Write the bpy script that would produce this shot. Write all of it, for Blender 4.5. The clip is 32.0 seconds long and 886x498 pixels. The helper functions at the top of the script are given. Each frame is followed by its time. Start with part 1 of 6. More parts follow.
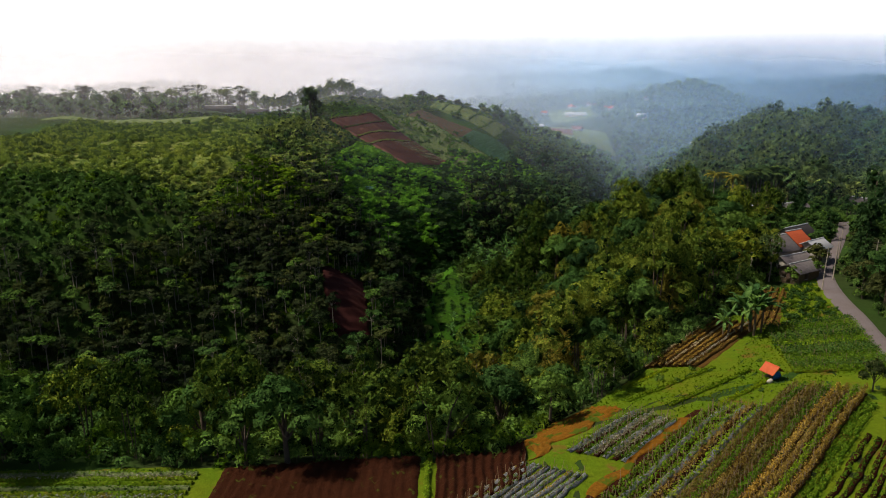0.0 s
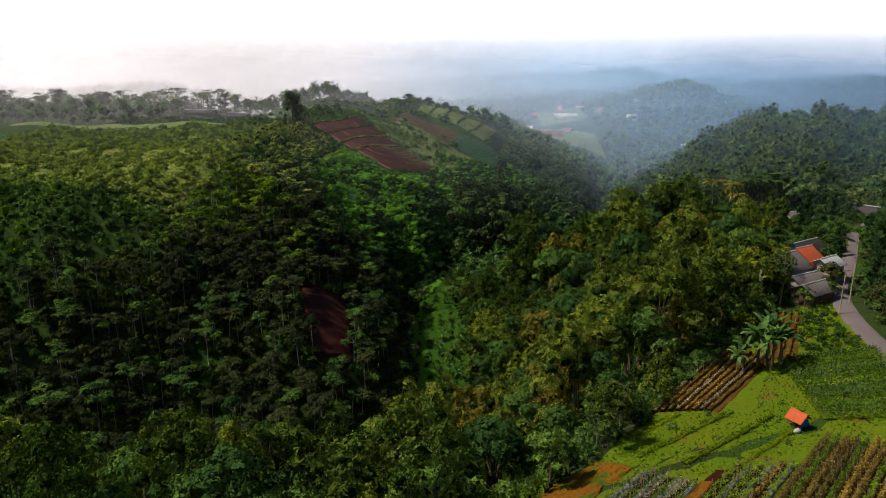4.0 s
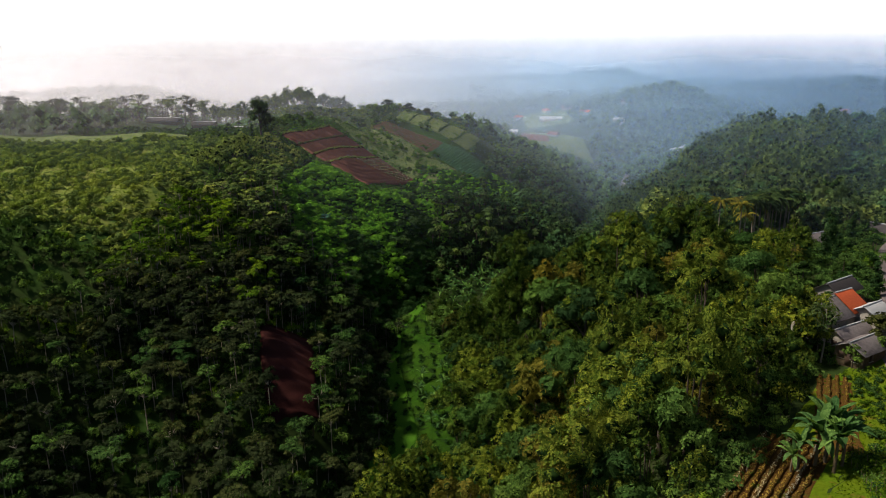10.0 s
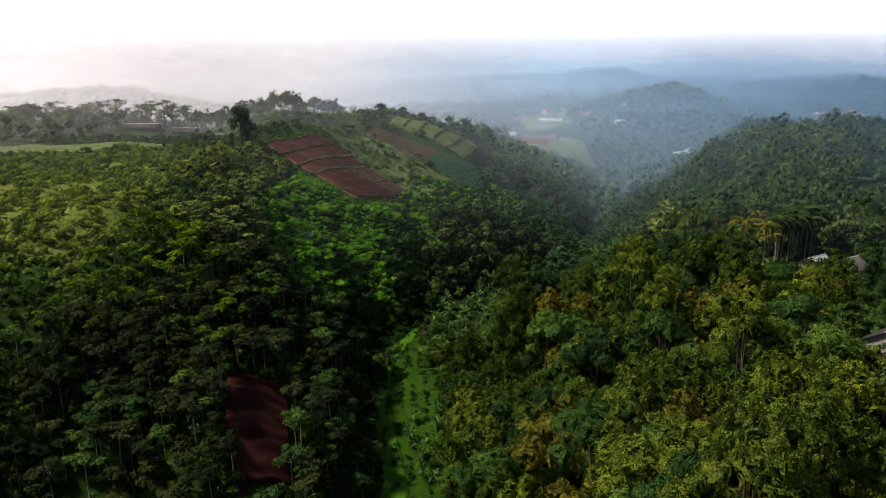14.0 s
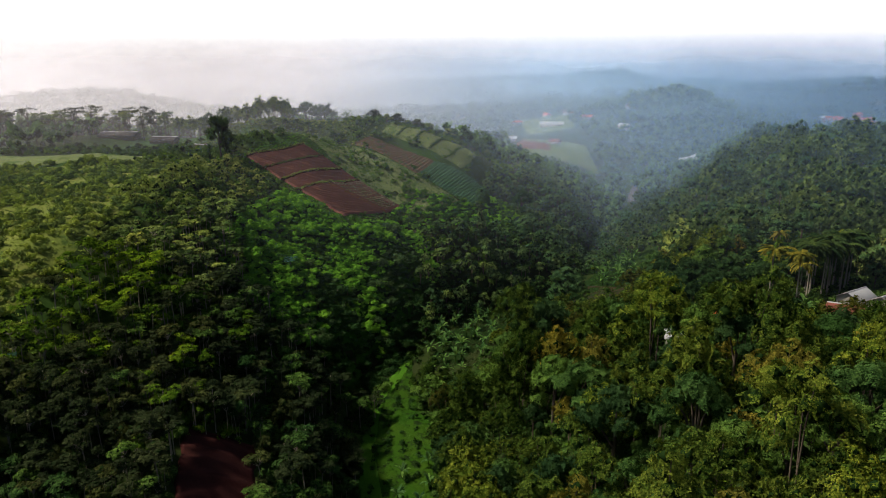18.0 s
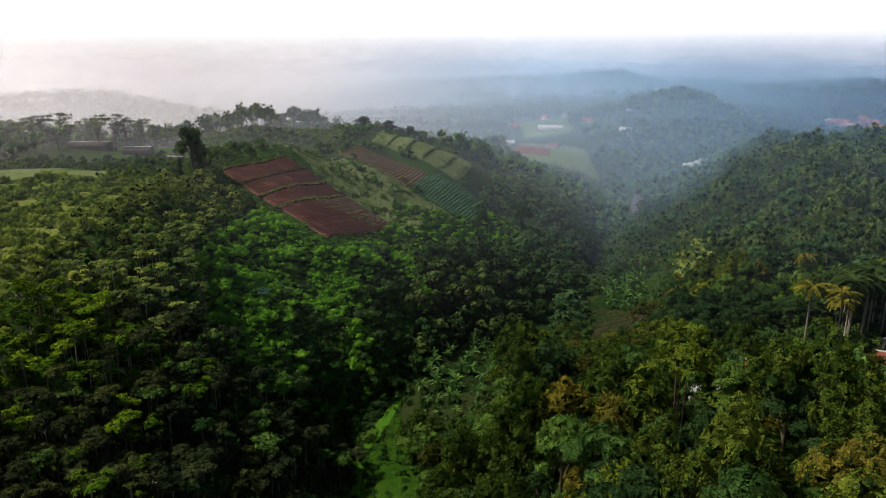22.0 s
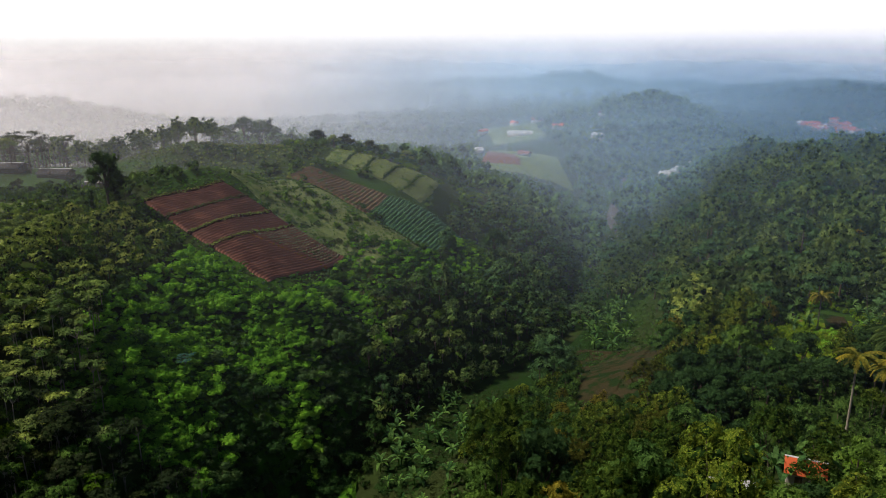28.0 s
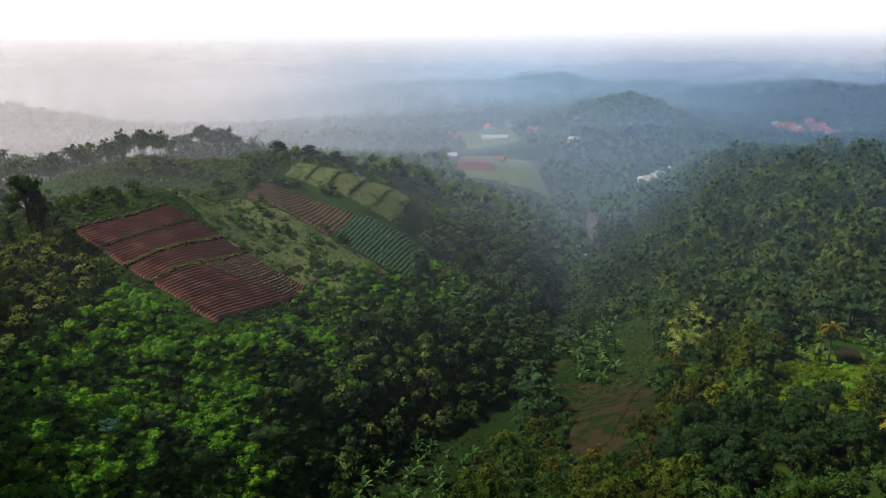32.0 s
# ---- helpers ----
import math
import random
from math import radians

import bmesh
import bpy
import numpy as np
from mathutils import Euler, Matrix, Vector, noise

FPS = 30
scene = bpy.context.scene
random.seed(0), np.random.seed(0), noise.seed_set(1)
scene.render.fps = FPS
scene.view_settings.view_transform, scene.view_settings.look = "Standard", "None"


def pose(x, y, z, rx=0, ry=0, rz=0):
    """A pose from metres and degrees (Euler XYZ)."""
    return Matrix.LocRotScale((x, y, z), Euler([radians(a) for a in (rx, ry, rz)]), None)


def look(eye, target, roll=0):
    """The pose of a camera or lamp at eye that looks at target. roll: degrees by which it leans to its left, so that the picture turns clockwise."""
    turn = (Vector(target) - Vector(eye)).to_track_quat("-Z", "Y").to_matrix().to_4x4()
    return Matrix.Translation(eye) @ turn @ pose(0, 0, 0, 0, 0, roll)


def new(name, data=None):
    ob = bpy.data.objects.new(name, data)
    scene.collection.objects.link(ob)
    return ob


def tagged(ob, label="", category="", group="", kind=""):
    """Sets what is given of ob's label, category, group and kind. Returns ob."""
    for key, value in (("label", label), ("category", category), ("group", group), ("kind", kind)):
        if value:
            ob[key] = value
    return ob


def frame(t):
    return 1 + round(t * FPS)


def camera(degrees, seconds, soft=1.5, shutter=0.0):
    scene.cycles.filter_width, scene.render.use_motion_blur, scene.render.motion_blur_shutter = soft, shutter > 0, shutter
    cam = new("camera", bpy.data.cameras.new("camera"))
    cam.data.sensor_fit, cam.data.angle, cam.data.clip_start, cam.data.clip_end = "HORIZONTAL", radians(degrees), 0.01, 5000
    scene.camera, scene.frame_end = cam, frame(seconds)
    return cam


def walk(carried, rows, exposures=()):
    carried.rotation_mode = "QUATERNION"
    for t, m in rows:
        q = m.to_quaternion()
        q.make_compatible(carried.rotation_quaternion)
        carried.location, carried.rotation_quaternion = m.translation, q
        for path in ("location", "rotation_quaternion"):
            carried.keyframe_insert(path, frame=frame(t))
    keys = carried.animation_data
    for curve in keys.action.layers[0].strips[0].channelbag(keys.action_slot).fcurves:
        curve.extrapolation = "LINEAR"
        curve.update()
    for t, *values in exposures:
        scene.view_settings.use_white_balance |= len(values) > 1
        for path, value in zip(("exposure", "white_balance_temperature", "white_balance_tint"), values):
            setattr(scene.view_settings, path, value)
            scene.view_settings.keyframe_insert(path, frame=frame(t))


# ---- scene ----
cam = camera(63.2, 32.0, 1.0)
METRES, EYE, TILT, LEAN, TURN = 150.0, 100.0, -15.6, 0.0, 0.0
ROWS = [
    (0.0, 0.0, 0.0, 0.0, 0.0, 0.0, -0.0),
    (0.5, 0.0003, 0.0078, 0.0026, -0.07, 0.01, 0.02),
    (1.0, 0.0008, 0.0168, 0.0056, -0.15, 0.0, 0.05),
    (1.5, 0.0012, 0.0249, 0.0084, -0.23, 0.01, 0.08),
    (2.0, 0.0019, 0.0346, 0.0119, -0.33, 0.01, 0.12),
    (2.5, 0.0023, 0.0434, 0.015, -0.46, 0.02, 0.16),
    (3.0, 0.0029, 0.0537, 0.0188, -0.61, 0.01, 0.22),
    (3.5, 0.0034, 0.0626, 0.022, -0.73, 0.0, 0.26),
    (5.5, 0.0059, 0.1026, 0.0362, -1.25, 0.02, 0.46),
    (6.0, 0.0065, 0.1145, 0.0404, -1.4, 0.02, 0.5),
    (6.5, 0.0073, 0.1249, 0.0443, -1.51, 0.02, 0.53),
    (7.0, 0.0084, 0.1373, 0.049, -1.62, 0.01, 0.6),
    (7.5, 0.0093, 0.1483, 0.0531, -1.74, 0.0, 0.62),
    (8.0, 0.0102, 0.1612, 0.0579, -1.84, -0.01, 0.66),
    (8.5, 0.0114, 0.1733, 0.0621, -1.92, -0.02, 0.69),
    (9.0, 0.0124, 0.1872, 0.0673, -2.0, -0.03, 0.72),
    (9.5, 0.0135, 0.2002, 0.072, -2.04, -0.03, 0.75),
    (10.0, 0.0148, 0.2157, 0.0774, -2.08, -0.04, 0.76),
    (10.5, 0.0161, 0.2297, 0.0823, -2.13, -0.04, 0.78),
    (11.0, 0.0174, 0.2458, 0.0881, -2.19, -0.06, 0.81),
    (11.5, 0.0188, 0.2603, 0.0931, -2.23, -0.07, 0.82),
    (12.0, 0.0205, 0.277, 0.0992, -2.25, -0.09, 0.83),
    (12.5, 0.0218, 0.2919, 0.1045, -2.25, -0.11, 0.83),
    (13.0, 0.0234, 0.309, 0.1108, -2.26, -0.12, 0.83),
    (13.5, 0.0249, 0.3242, 0.1163, -2.26, -0.15, 0.83),
    (14.0, 0.0267, 0.3417, 0.1226, -2.26, -0.16, 0.84),
    (14.5, 0.0284, 0.357, 0.1281, -2.26, -0.17, 0.83),
    (16.5, 0.0358, 0.4232, 0.1515, -2.27, -0.19, 0.79),
    (17.0, 0.0376, 0.4409, 0.1579, -2.29, -0.2, 0.79),
    (17.5, 0.0395, 0.4565, 0.1633, -2.28, -0.19, 0.79),
    (18.0, 0.0414, 0.4744, 0.1696, -2.3, -0.18, 0.79),
    (18.5, 0.043, 0.49, 0.1754, -2.31, -0.2, 0.79),
    (19.0, 0.0447, 0.5069, 0.1813, -2.33, -0.2, 0.78),
    (19.5, 0.0465, 0.5238, 0.1874, -2.35, -0.21, 0.77),
    (20.0, 0.0481, 0.5408, 0.1936, -2.36, -0.22, 0.78),
    (20.5, 0.0498, 0.5577, 0.1997, -2.37, -0.23, 0.77),
    (21.0, 0.0516, 0.5746, 0.2058, -2.4, -0.23, 0.78),
    (21.5, 0.0534, 0.5912, 0.2122, -2.45, -0.24, 0.8),
    (22.0, 0.0552, 0.608, 0.2182, -2.54, -0.25, 0.82),
    (22.5, 0.057, 0.6247, 0.2242, -2.66, -0.25, 0.85),
    (23.0, 0.0585, 0.6413, 0.2301, -2.83, -0.25, 0.89),
    (23.5, 0.0602, 0.658, 0.2361, -2.98, -0.26, 0.94),
    (24.0, 0.0617, 0.6745, 0.2422, -3.16, -0.27, 0.98),
    (24.5, 0.0633, 0.6913, 0.2479, -3.34, -0.28, 1.04),
    (25.0, 0.0653, 0.7079, 0.2538, -3.52, -0.29, 1.11),
    (25.5, 0.067, 0.7245, 0.2598, -3.75, -0.3, 1.18),
    (27.5, 0.0753, 0.7894, 0.2814, -4.73, -0.25, 1.57),
    (28.0, 0.0772, 0.8059, 0.2874, -5.02, -0.28, 1.66),
    (28.5, 0.0793, 0.8223, 0.2932, -5.3, -0.29, 1.76),
    (29.0, 0.0814, 0.8387, 0.299, -5.59, -0.3, 1.86),
    (29.5, 0.0834, 0.8552, 0.3046, -5.9, -0.31, 1.97),
    (30.0, 0.0856, 0.8716, 0.3103, -6.18, -0.32, 2.06),
    (30.5, 0.0881, 0.8879, 0.3161, -6.41, -0.32, 2.15),
    (31.0, 0.0904, 0.9046, 0.3217, -6.64, -0.32, 2.24),
    (31.5, 0.093, 0.9211, 0.3275, -6.87, -0.32, 2.33),
    (32.0, 0.0958, 0.9376, 0.3333, -7.04, -0.33, 2.4),
]
walk(cam, [(t, pose(0, 0, EYE, TILT, LEAN, TURN) @ pose(METRES * x, METRES * y, METRES * z, 90 + pitch, roll, yaw)) for t, x, y, z, yaw, pitch, roll in ROWS],
     exposures=((0.0, 0.42), (16.0, 0.36), (32.0, 0.2)))

SUN_AZ, SUN_EL = -82.0, 55.0          # degrees east of north, and up
south = (math.sin(radians(SUN_AZ)) * math.cos(radians(SUN_EL)), math.cos(radians(SUN_AZ)) * math.cos(radians(SUN_EL)), math.sin(radians(SUN_EL)))

# ---- sky and sun ----
scene.cycles.transparent_max_bounces = 64      # haze sheets behind one another and gaps between leaves
world = bpy.data.worlds.new("world")
scene.world = world
world.use_nodes = True
wn, wl = world.node_tree.nodes, world.node_tree.links
sky = wn.new("ShaderNodeTexSky")
sky.sky_type, sky.sun_disc = "NISHITA", False
sky.sun_elevation, sky.sun_rotation = radians(SUN_EL), radians(SUN_AZ)
sky.air_density, sky.dust_density, sky.ozone_density = 1.0, 2.0, 1.5
wn["Background"].inputs["Strength"].default_value = 0.055
wl.new(sky.outputs["Color"], wn["Background"].inputs["Color"])
sun = new("sun", bpy.data.lights.new("sun", "SUN"))
sun.data.energy, sun.data.angle, sun.data.color = 4.2, radians(6), (1.0, 0.92, 0.8)
sun.matrix_world = look(Vector(south) * 300, (0, 0, 0))


# ---- materials ----
def node(nt, kind, **inputs):
    n = nt.nodes.new(kind)
    for k, v in inputs.items():
        n.inputs[k.replace("_", " ")].default_value = v
    return n


def ramp(nt, fac, stops):
    n = nt.nodes.new("ShaderNodeValToRGB")
    els = n.color_ramp.elements
    while len(els) < len(stops):
        els.new(0.5)
    for e, (at, c) in zip(els, stops):
        e.position, e.color = at, (*c, 1)
    nt.links.new(fac, n.inputs["Fac"])
    return n.outputs["Color"]


def mixed(nt, fac, a, b, mode="MIX"):
    n = nt.nodes.new("ShaderNodeMix")
    n.data_type, n.blend_type = "RGBA", mode
    for sock, v in ((n.inputs["Factor"], fac), (n.inputs["A"], a), (n.inputs["B"], b)):
        if isinstance(v, (int, float)):
            sock.default_value = v
        elif isinstance(v, tuple):
            sock.default_value = (*v, 1)
        else:
            nt.links.new(v, sock)
    return n.outputs["Result"]


def world_noise(nt, scale, detail=4.0, rough=0.6):
    g = nt.nodes.new("ShaderNodeNewGeometry")
    n = node(nt, "ShaderNodeTexNoise", Scale=scale, Detail=detail, Roughness=rough)
    nt.links.new(g.outputs["Position"], n.inputs["Vector"])
    return n.outputs["Fac"]


def surface(name, tones, small=3.0, large=0.06, rough=0.9, bump=0.3, blotch=0.5, metal=0.0, accent=None):
    """A ground, wall or roof material: fine grain, broad blotches in world metres, relief."""
    m = bpy.data.materials.new(name)
    m.use_nodes = True
    nt = m.node_tree
    b = nt.nodes["Principled BSDF"]
    fine, broad = world_noise(nt, small), world_noise(nt, large, 3.0)
    c1 = ramp(nt, fine, [(0.3, tones[0]), (0.7, tones[1])])
    c2 = ramp(nt, broad, [(0.35, tones[1]), (0.65, tones[2])])
    col = mixed(nt, blotch, c1, c2)
    if accent:
        patch = world_noise(nt, accent[1], 5.0)
        k = ramp(nt, patch, [(accent[2], (0, 0, 0)), (accent[2] + 0.08, (1, 1, 1))])
        col = mixed(nt, k, col, accent[0])
    nt.links.new(col, b.inputs["Base Color"])
    b.inputs["Roughness"].default_value, b.inputs["Metallic"].default_value = rough, metal
    b.inputs["Specular IOR Level"].default_value = 0.2 if rough < 0.84 else 0.04
    bp = node(nt, "ShaderNodeBump", Strength=bump, Distance=0.15)
    nt.links.new(fine, bp.inputs["Height"])
    nt.links.new(bp.outputs["Normal"], b.inputs["Normal"])
    return m


def foliage(name, dark, mid, light, glow=0.14, stand=0.012, leaf=4.6, gaps=0.56):
    """Leaf sprays: small leaves with gaps between them, a tone for each spray and each stand, light through the blade."""
    m = bpy.data.materials.new(name)
    m.use_nodes = True
    nt = m.node_tree
    nt.nodes.remove(nt.nodes["Principled BSDF"])
    g = nt.nodes.new("ShaderNodeNewGeometry")
    cell = node(nt, "ShaderNodeTexVoronoi", Scale=leaf, Randomness=1.0)
    nt.links.new(g.outputs["Position"], cell.inputs["Vector"])
    tone = nt.nodes.new("ShaderNodeSeparateColor")
    nt.links.new(cell.outputs["Color"], tone.inputs[0])
    blade = ramp(nt, tone.outputs[0], [(0.0, tuple(c * 0.5 for c in dark)), (0.5, mid), (1.0, tuple(c * 1.35 for c in light))])
    spray = ramp(nt, g.outputs["Random Per Island"], [(0.0, dark), (0.5, mid), (1.0, light)])
    tree = ramp(nt, world_noise(nt, 0.2, 3.0), [(0.36, dark), (0.5, mid), (0.68, light)])
    own = nt.nodes.new("ShaderNodeObjectInfo")
    plant = ramp(nt, own.outputs["Random"], [(0.0, (0.45, 0.55, 0.6)), (0.5, (0.95, 0.95, 0.95)), (1.0, (1.55, 1.4, 1.0))])
    area = ramp(nt, world_noise(nt, stand, 2.0), [(0.3, (0.75, 0.85, 0.8)), (0.7, (1.25, 1.1, 0.9))])
    col = mixed(nt, 0.36, mixed(nt, 0.4, blade, spray), tree)
    col = mixed(nt, 1.0, mixed(nt, 1.0, col, area, "MULTIPLY"), plant, "MULTIPLY")
    d, t, mix = nt.nodes.new("ShaderNodeBsdfDiffuse"), nt.nodes.new("ShaderNodeBsdfTranslucent"), nt.nodes.new("ShaderNodeMixShader")
    nt.links.new(col, d.inputs["Color"])
    nt.links.new(mixed(nt, 1.0, col, (1.25, 1.2, 0.7), "MULTIPLY"), t.inputs["Color"])
    bp = node(nt, "ShaderNodeBump", Strength=0.9, Distance=0.12)
    nt.links.new(tone.outputs[1], bp.inputs["Height"])
    nt.links.new(bp.outputs["Normal"], d.inputs["Normal"])
    mix.inputs["Fac"].default_value = glow
    nt.links.new(d.outputs[0], mix.inputs[1])
    nt.links.new(t.outputs[0], mix.inputs[2])
    out = mix.outputs[0]
    if gaps:
        clear, cut = nt.nodes.new("ShaderNodeBsdfTransparent"), nt.nodes.new("ShaderNodeMixShader")
        hole = nt.nodes.new("ShaderNodeMath")
        hole.operation = "GREATER_THAN"
        hole.inputs[1].default_value = gaps
        nt.links.new(cell.outputs["Distance"], hole.inputs[0])
        nt.links.new(hole.outputs[0], cut.inputs["Fac"])
        nt.links.new(out, cut.inputs[1])
        nt.links.new(clear.outputs[0], cut.inputs[2])
        out = cut.outputs[0]
    nt.links.new(out, nt.nodes["Material Output"].inputs["Surface"])
    return m


M_GROUND = surface("undergrowth_soil", ((0.012, 0.024, 0.005), (0.022, 0.04, 0.008), (0.032, 0.03, 0.013)), 1.2, 0.02, 0.98, 0.5, 0.5, 0.0, ((0.022, 0.048, 0.008), 0.035, 0.5))
M_GRASS = surface("meadow_grass", ((0.03, 0.062, 0.002), (0.07, 0.12, 0.004), (0.12, 0.125, 0.006)), 2.2, 0.16, 0.9, 1.0, 0.45, 0.0, ((0.11, 0.07, 0.012), 0.3, 0.59))
M_PADDY = surface("terrace_grass", ((0.008, 0.032, 0.002), (0.022, 0.066, 0.004), (0.042, 0.08, 0.006)), 1.5, 0.12, 0.95, 1.0, 0.45, 0.0, ((0.01, 0.022, 0.004), 0.35, 0.53))
M_LUSH = surface("lush_short_grass", ((0.02, 0.075, 0.004), (0.045, 0.13, 0.008), (0.075, 0.15, 0.012)), 1.8, 0.1, 0.95, 0.8, 0.45)
# yellow green lightened so the plateau looks sunlit
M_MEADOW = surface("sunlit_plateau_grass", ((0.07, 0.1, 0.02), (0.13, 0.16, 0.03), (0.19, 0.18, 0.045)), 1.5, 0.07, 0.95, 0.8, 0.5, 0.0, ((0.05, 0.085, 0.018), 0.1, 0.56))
M_DRYGRASS = surface("dry_grass", ((0.07, 0.1, 0.035), (0.12, 0.15, 0.052), (0.115, 0.125, 0.05)), 2.0, 0.09, 0.95, 0.6, 0.5, 0.0, ((0.05, 0.085, 0.018), 0.2, 0.55))
M_REDSOIL = surface("red_soil", ((0.095, 0.038, 0.026), (0.155, 0.066, 0.047), (0.145, 0.074, 0.054)), 4.0, 0.15, 0.95, 0.8, 0.4)
M_SOIL = surface("brown_soil", ((0.055, 0.036, 0.02), (0.1, 0.062, 0.036), (0.115, 0.075, 0.044)), 4.0, 0.2, 0.95, 0.8, 0.4, 0.0, ((0.05, 0.07, 0.025), 0.5, 0.53))
M_TILLED = surface("damp_tilled_soil", ((0.012, 0.0035, 0.0015), (0.028, 0.008, 0.003), (0.04, 0.013, 0.005)), 5.0, 0.3, 0.95, 1.0, 0.4, 0.0, ((0.04, 0.05, 0.006), 0.9, 0.61))
M_ORANGE = surface("dry_straw_soil", ((0.07, 0.026, 0.003), (0.17, 0.07, 0.006), (0.1, 0.05, 0.006)), 3.0, 0.3, 0.95, 0.8, 0.4, 0.0, ((0.05, 0.07, 0.005), 0.5, 0.54))
M_DARKSOIL = surface("damp_red_soil", ((0.016, 0.005, 0.004), (0.04, 0.011, 0.01), (0.05, 0.018, 0.014)), 3.0, 0.15, 0.95, 0.5, 0.4)
M_ROAD = surface("road_asphalt", ((0.09, 0.075, 0.075), (0.13, 0.11, 0.11), (0.11, 0.085, 0.075)), 5.0, 0.25, 0.85, 0.15, 0.5)
M_MULCH = surface("silver_mulch_film", ((0.07, 0.07, 0.07), (0.2, 0.205, 0.21), (0.1, 0.1, 0.09)), 3.0, 0.5, 0.4, 0.6, 0.4, 0.0, ((0.05, 0.07, 0.01), 0.8, 0.56))
M_BARK = surface("pale_bark", ((0.16, 0.13, 0.1), (0.26, 0.22, 0.17), (0.2, 0.18, 0.14)), 3.0, 0.3, 0.9, 0.5, 0.4)
M_TRUNK = surface("dark_bark", ((0.05, 0.038, 0.028), (0.09, 0.07, 0.05), (0.08, 0.065, 0.05)), 3.0, 0.3, 0.95, 0.5, 0.4)
M_WOOD = surface("weathered_timber", ((0.08, 0.055, 0.03), (0.15, 0.11, 0.065), (0.12, 0.09, 0.06)), 6.0, 0.6, 0.85, 0.3, 0.4)
M_STONE = surface("river_boulder", ((0.22, 0.22, 0.22), (0.34, 0.335, 0.32), (0.28, 0.27, 0.26)), 1.0, 0.1, 0.85, 0.3, 0.4)
M_PLASTER = surface("house_plaster", ((0.3, 0.27, 0.23), (0.38, 0.34, 0.29), (0.27, 0.23, 0.19)), 1.5, 0.2, 0.9, 0.1, 0.4)
M_TILE_GREY = surface("old_clay_tiles", ((0.1, 0.084, 0.082), (0.2, 0.175, 0.17), (0.13, 0.105, 0.1)), 2.0, 0.3, 0.85, 0.5, 0.5)
M_TILE_RED = surface("orange_clay_tiles", ((0.36, 0.06, 0.018), (0.48, 0.095, 0.03), (0.34, 0.07, 0.03)), 2.5, 0.3, 0.8, 0.4, 0.4)
M_TILE_BROWN = surface("brown_clay_tiles", ((0.16, 0.05, 0.035), (0.22, 0.075, 0.05), (0.15, 0.06, 0.05)), 2.5, 0.3, 0.85, 0.4, 0.4)
M_METAL = surface("pale_metal_sheet", ((0.34, 0.34, 0.34), (0.48, 0.48, 0.47), (0.36, 0.34, 0.32)), 0.6, 0.3, 0.5, 0.05, 0.5)
M_DOOR = surface("dark_timber_door", ((0.05, 0.03, 0.02), (0.08, 0.05, 0.035), (0.07, 0.045, 0.03)), 5.0, 0.5, 0.6, 0.1, 0.4)
M_TEAL = surface("teal_painted_board", ((0.05, 0.28, 0.26), (0.08, 0.36, 0.33), (0.06, 0.3, 0.28)), 2.0, 0.3, 0.6, 0.05, 0.3)
M_BLUE = surface("blue_tarpaulin", ((0.02, 0.1, 0.32), (0.03, 0.15, 0.42), (0.03, 0.12, 0.36)), 2.0, 0.5, 0.5, 0.3, 0.4)
M_WATER = surface("rocky_river_bed", ((0.05, 0.042, 0.042), (0.09, 0.075, 0.072), (0.07, 0.064, 0.064)), 0.8, 0.1, 0.85, 0.6, 0.5, 0.0, ((0.22, 0.22, 0.22), 0.5, 0.64))

L_BAMBOO = foliage("bamboo_leaves", (0.01, 0.027, 0.005), (0.048, 0.088, 0.014), (0.185, 0.215, 0.032))
L_BROAD = foliage("broad_leaves", (0.012, 0.032, 0.011), (0.034, 0.08, 0.022), (0.088, 0.155, 0.042))
L_SENGON = foliage("feathery_leaves", (0.07, 0.12, 0.036), (0.14, 0.2, 0.06), (0.245, 0.295, 0.085))
L_SHRUB = foliage("shrub_leaves", (0.02, 0.05, 0.014), (0.048, 0.105, 0.026), (0.1, 0.17, 0.04))
# shade of the slope put into the leaf colour
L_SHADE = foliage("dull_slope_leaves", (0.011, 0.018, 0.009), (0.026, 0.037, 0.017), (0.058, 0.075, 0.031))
# ridge and hill leaves lightened and greyed, haze put into their colour
L_RIDGE = foliage("grey_green_leaves", (0.04, 0.095, 0.043), (0.085, 0.165, 0.064), (0.16, 0.26, 0.088))
L_HILL = foliage("pale_hill_leaves", (0.045, 0.09, 0.034), (0.095, 0.155, 0.052), (0.185, 0.25, 0.078))
L_RUST = foliage("rusty_bamboo_leaves", (0.035, 0.042, 0.008), (0.1, 0.098, 0.018), (0.2, 0.175, 0.032))
# fresh green, lifted for sun these slopes barely catch
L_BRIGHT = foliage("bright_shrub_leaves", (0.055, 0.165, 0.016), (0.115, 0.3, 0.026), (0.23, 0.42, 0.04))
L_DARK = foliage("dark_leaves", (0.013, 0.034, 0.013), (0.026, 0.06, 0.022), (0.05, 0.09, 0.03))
L_OLIVE = foliage("olive_leaves", (0.045, 0.085, 0.036), (0.09, 0.14, 0.05), (0.16, 0.205, 0.066))
# yellow green with the plateau's sun and haze put into its tones
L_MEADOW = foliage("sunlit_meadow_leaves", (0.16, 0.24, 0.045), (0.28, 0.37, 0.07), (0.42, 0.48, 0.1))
# near-black, so gaps between leaves read as shade
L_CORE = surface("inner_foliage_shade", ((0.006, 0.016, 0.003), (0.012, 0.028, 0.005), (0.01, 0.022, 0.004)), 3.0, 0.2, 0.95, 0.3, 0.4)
L_BANANA = foliage("banana_leaves", (0.03, 0.085, 0.026), (0.06, 0.135, 0.042), (0.125, 0.22, 0.08), 0.3, gaps=0)
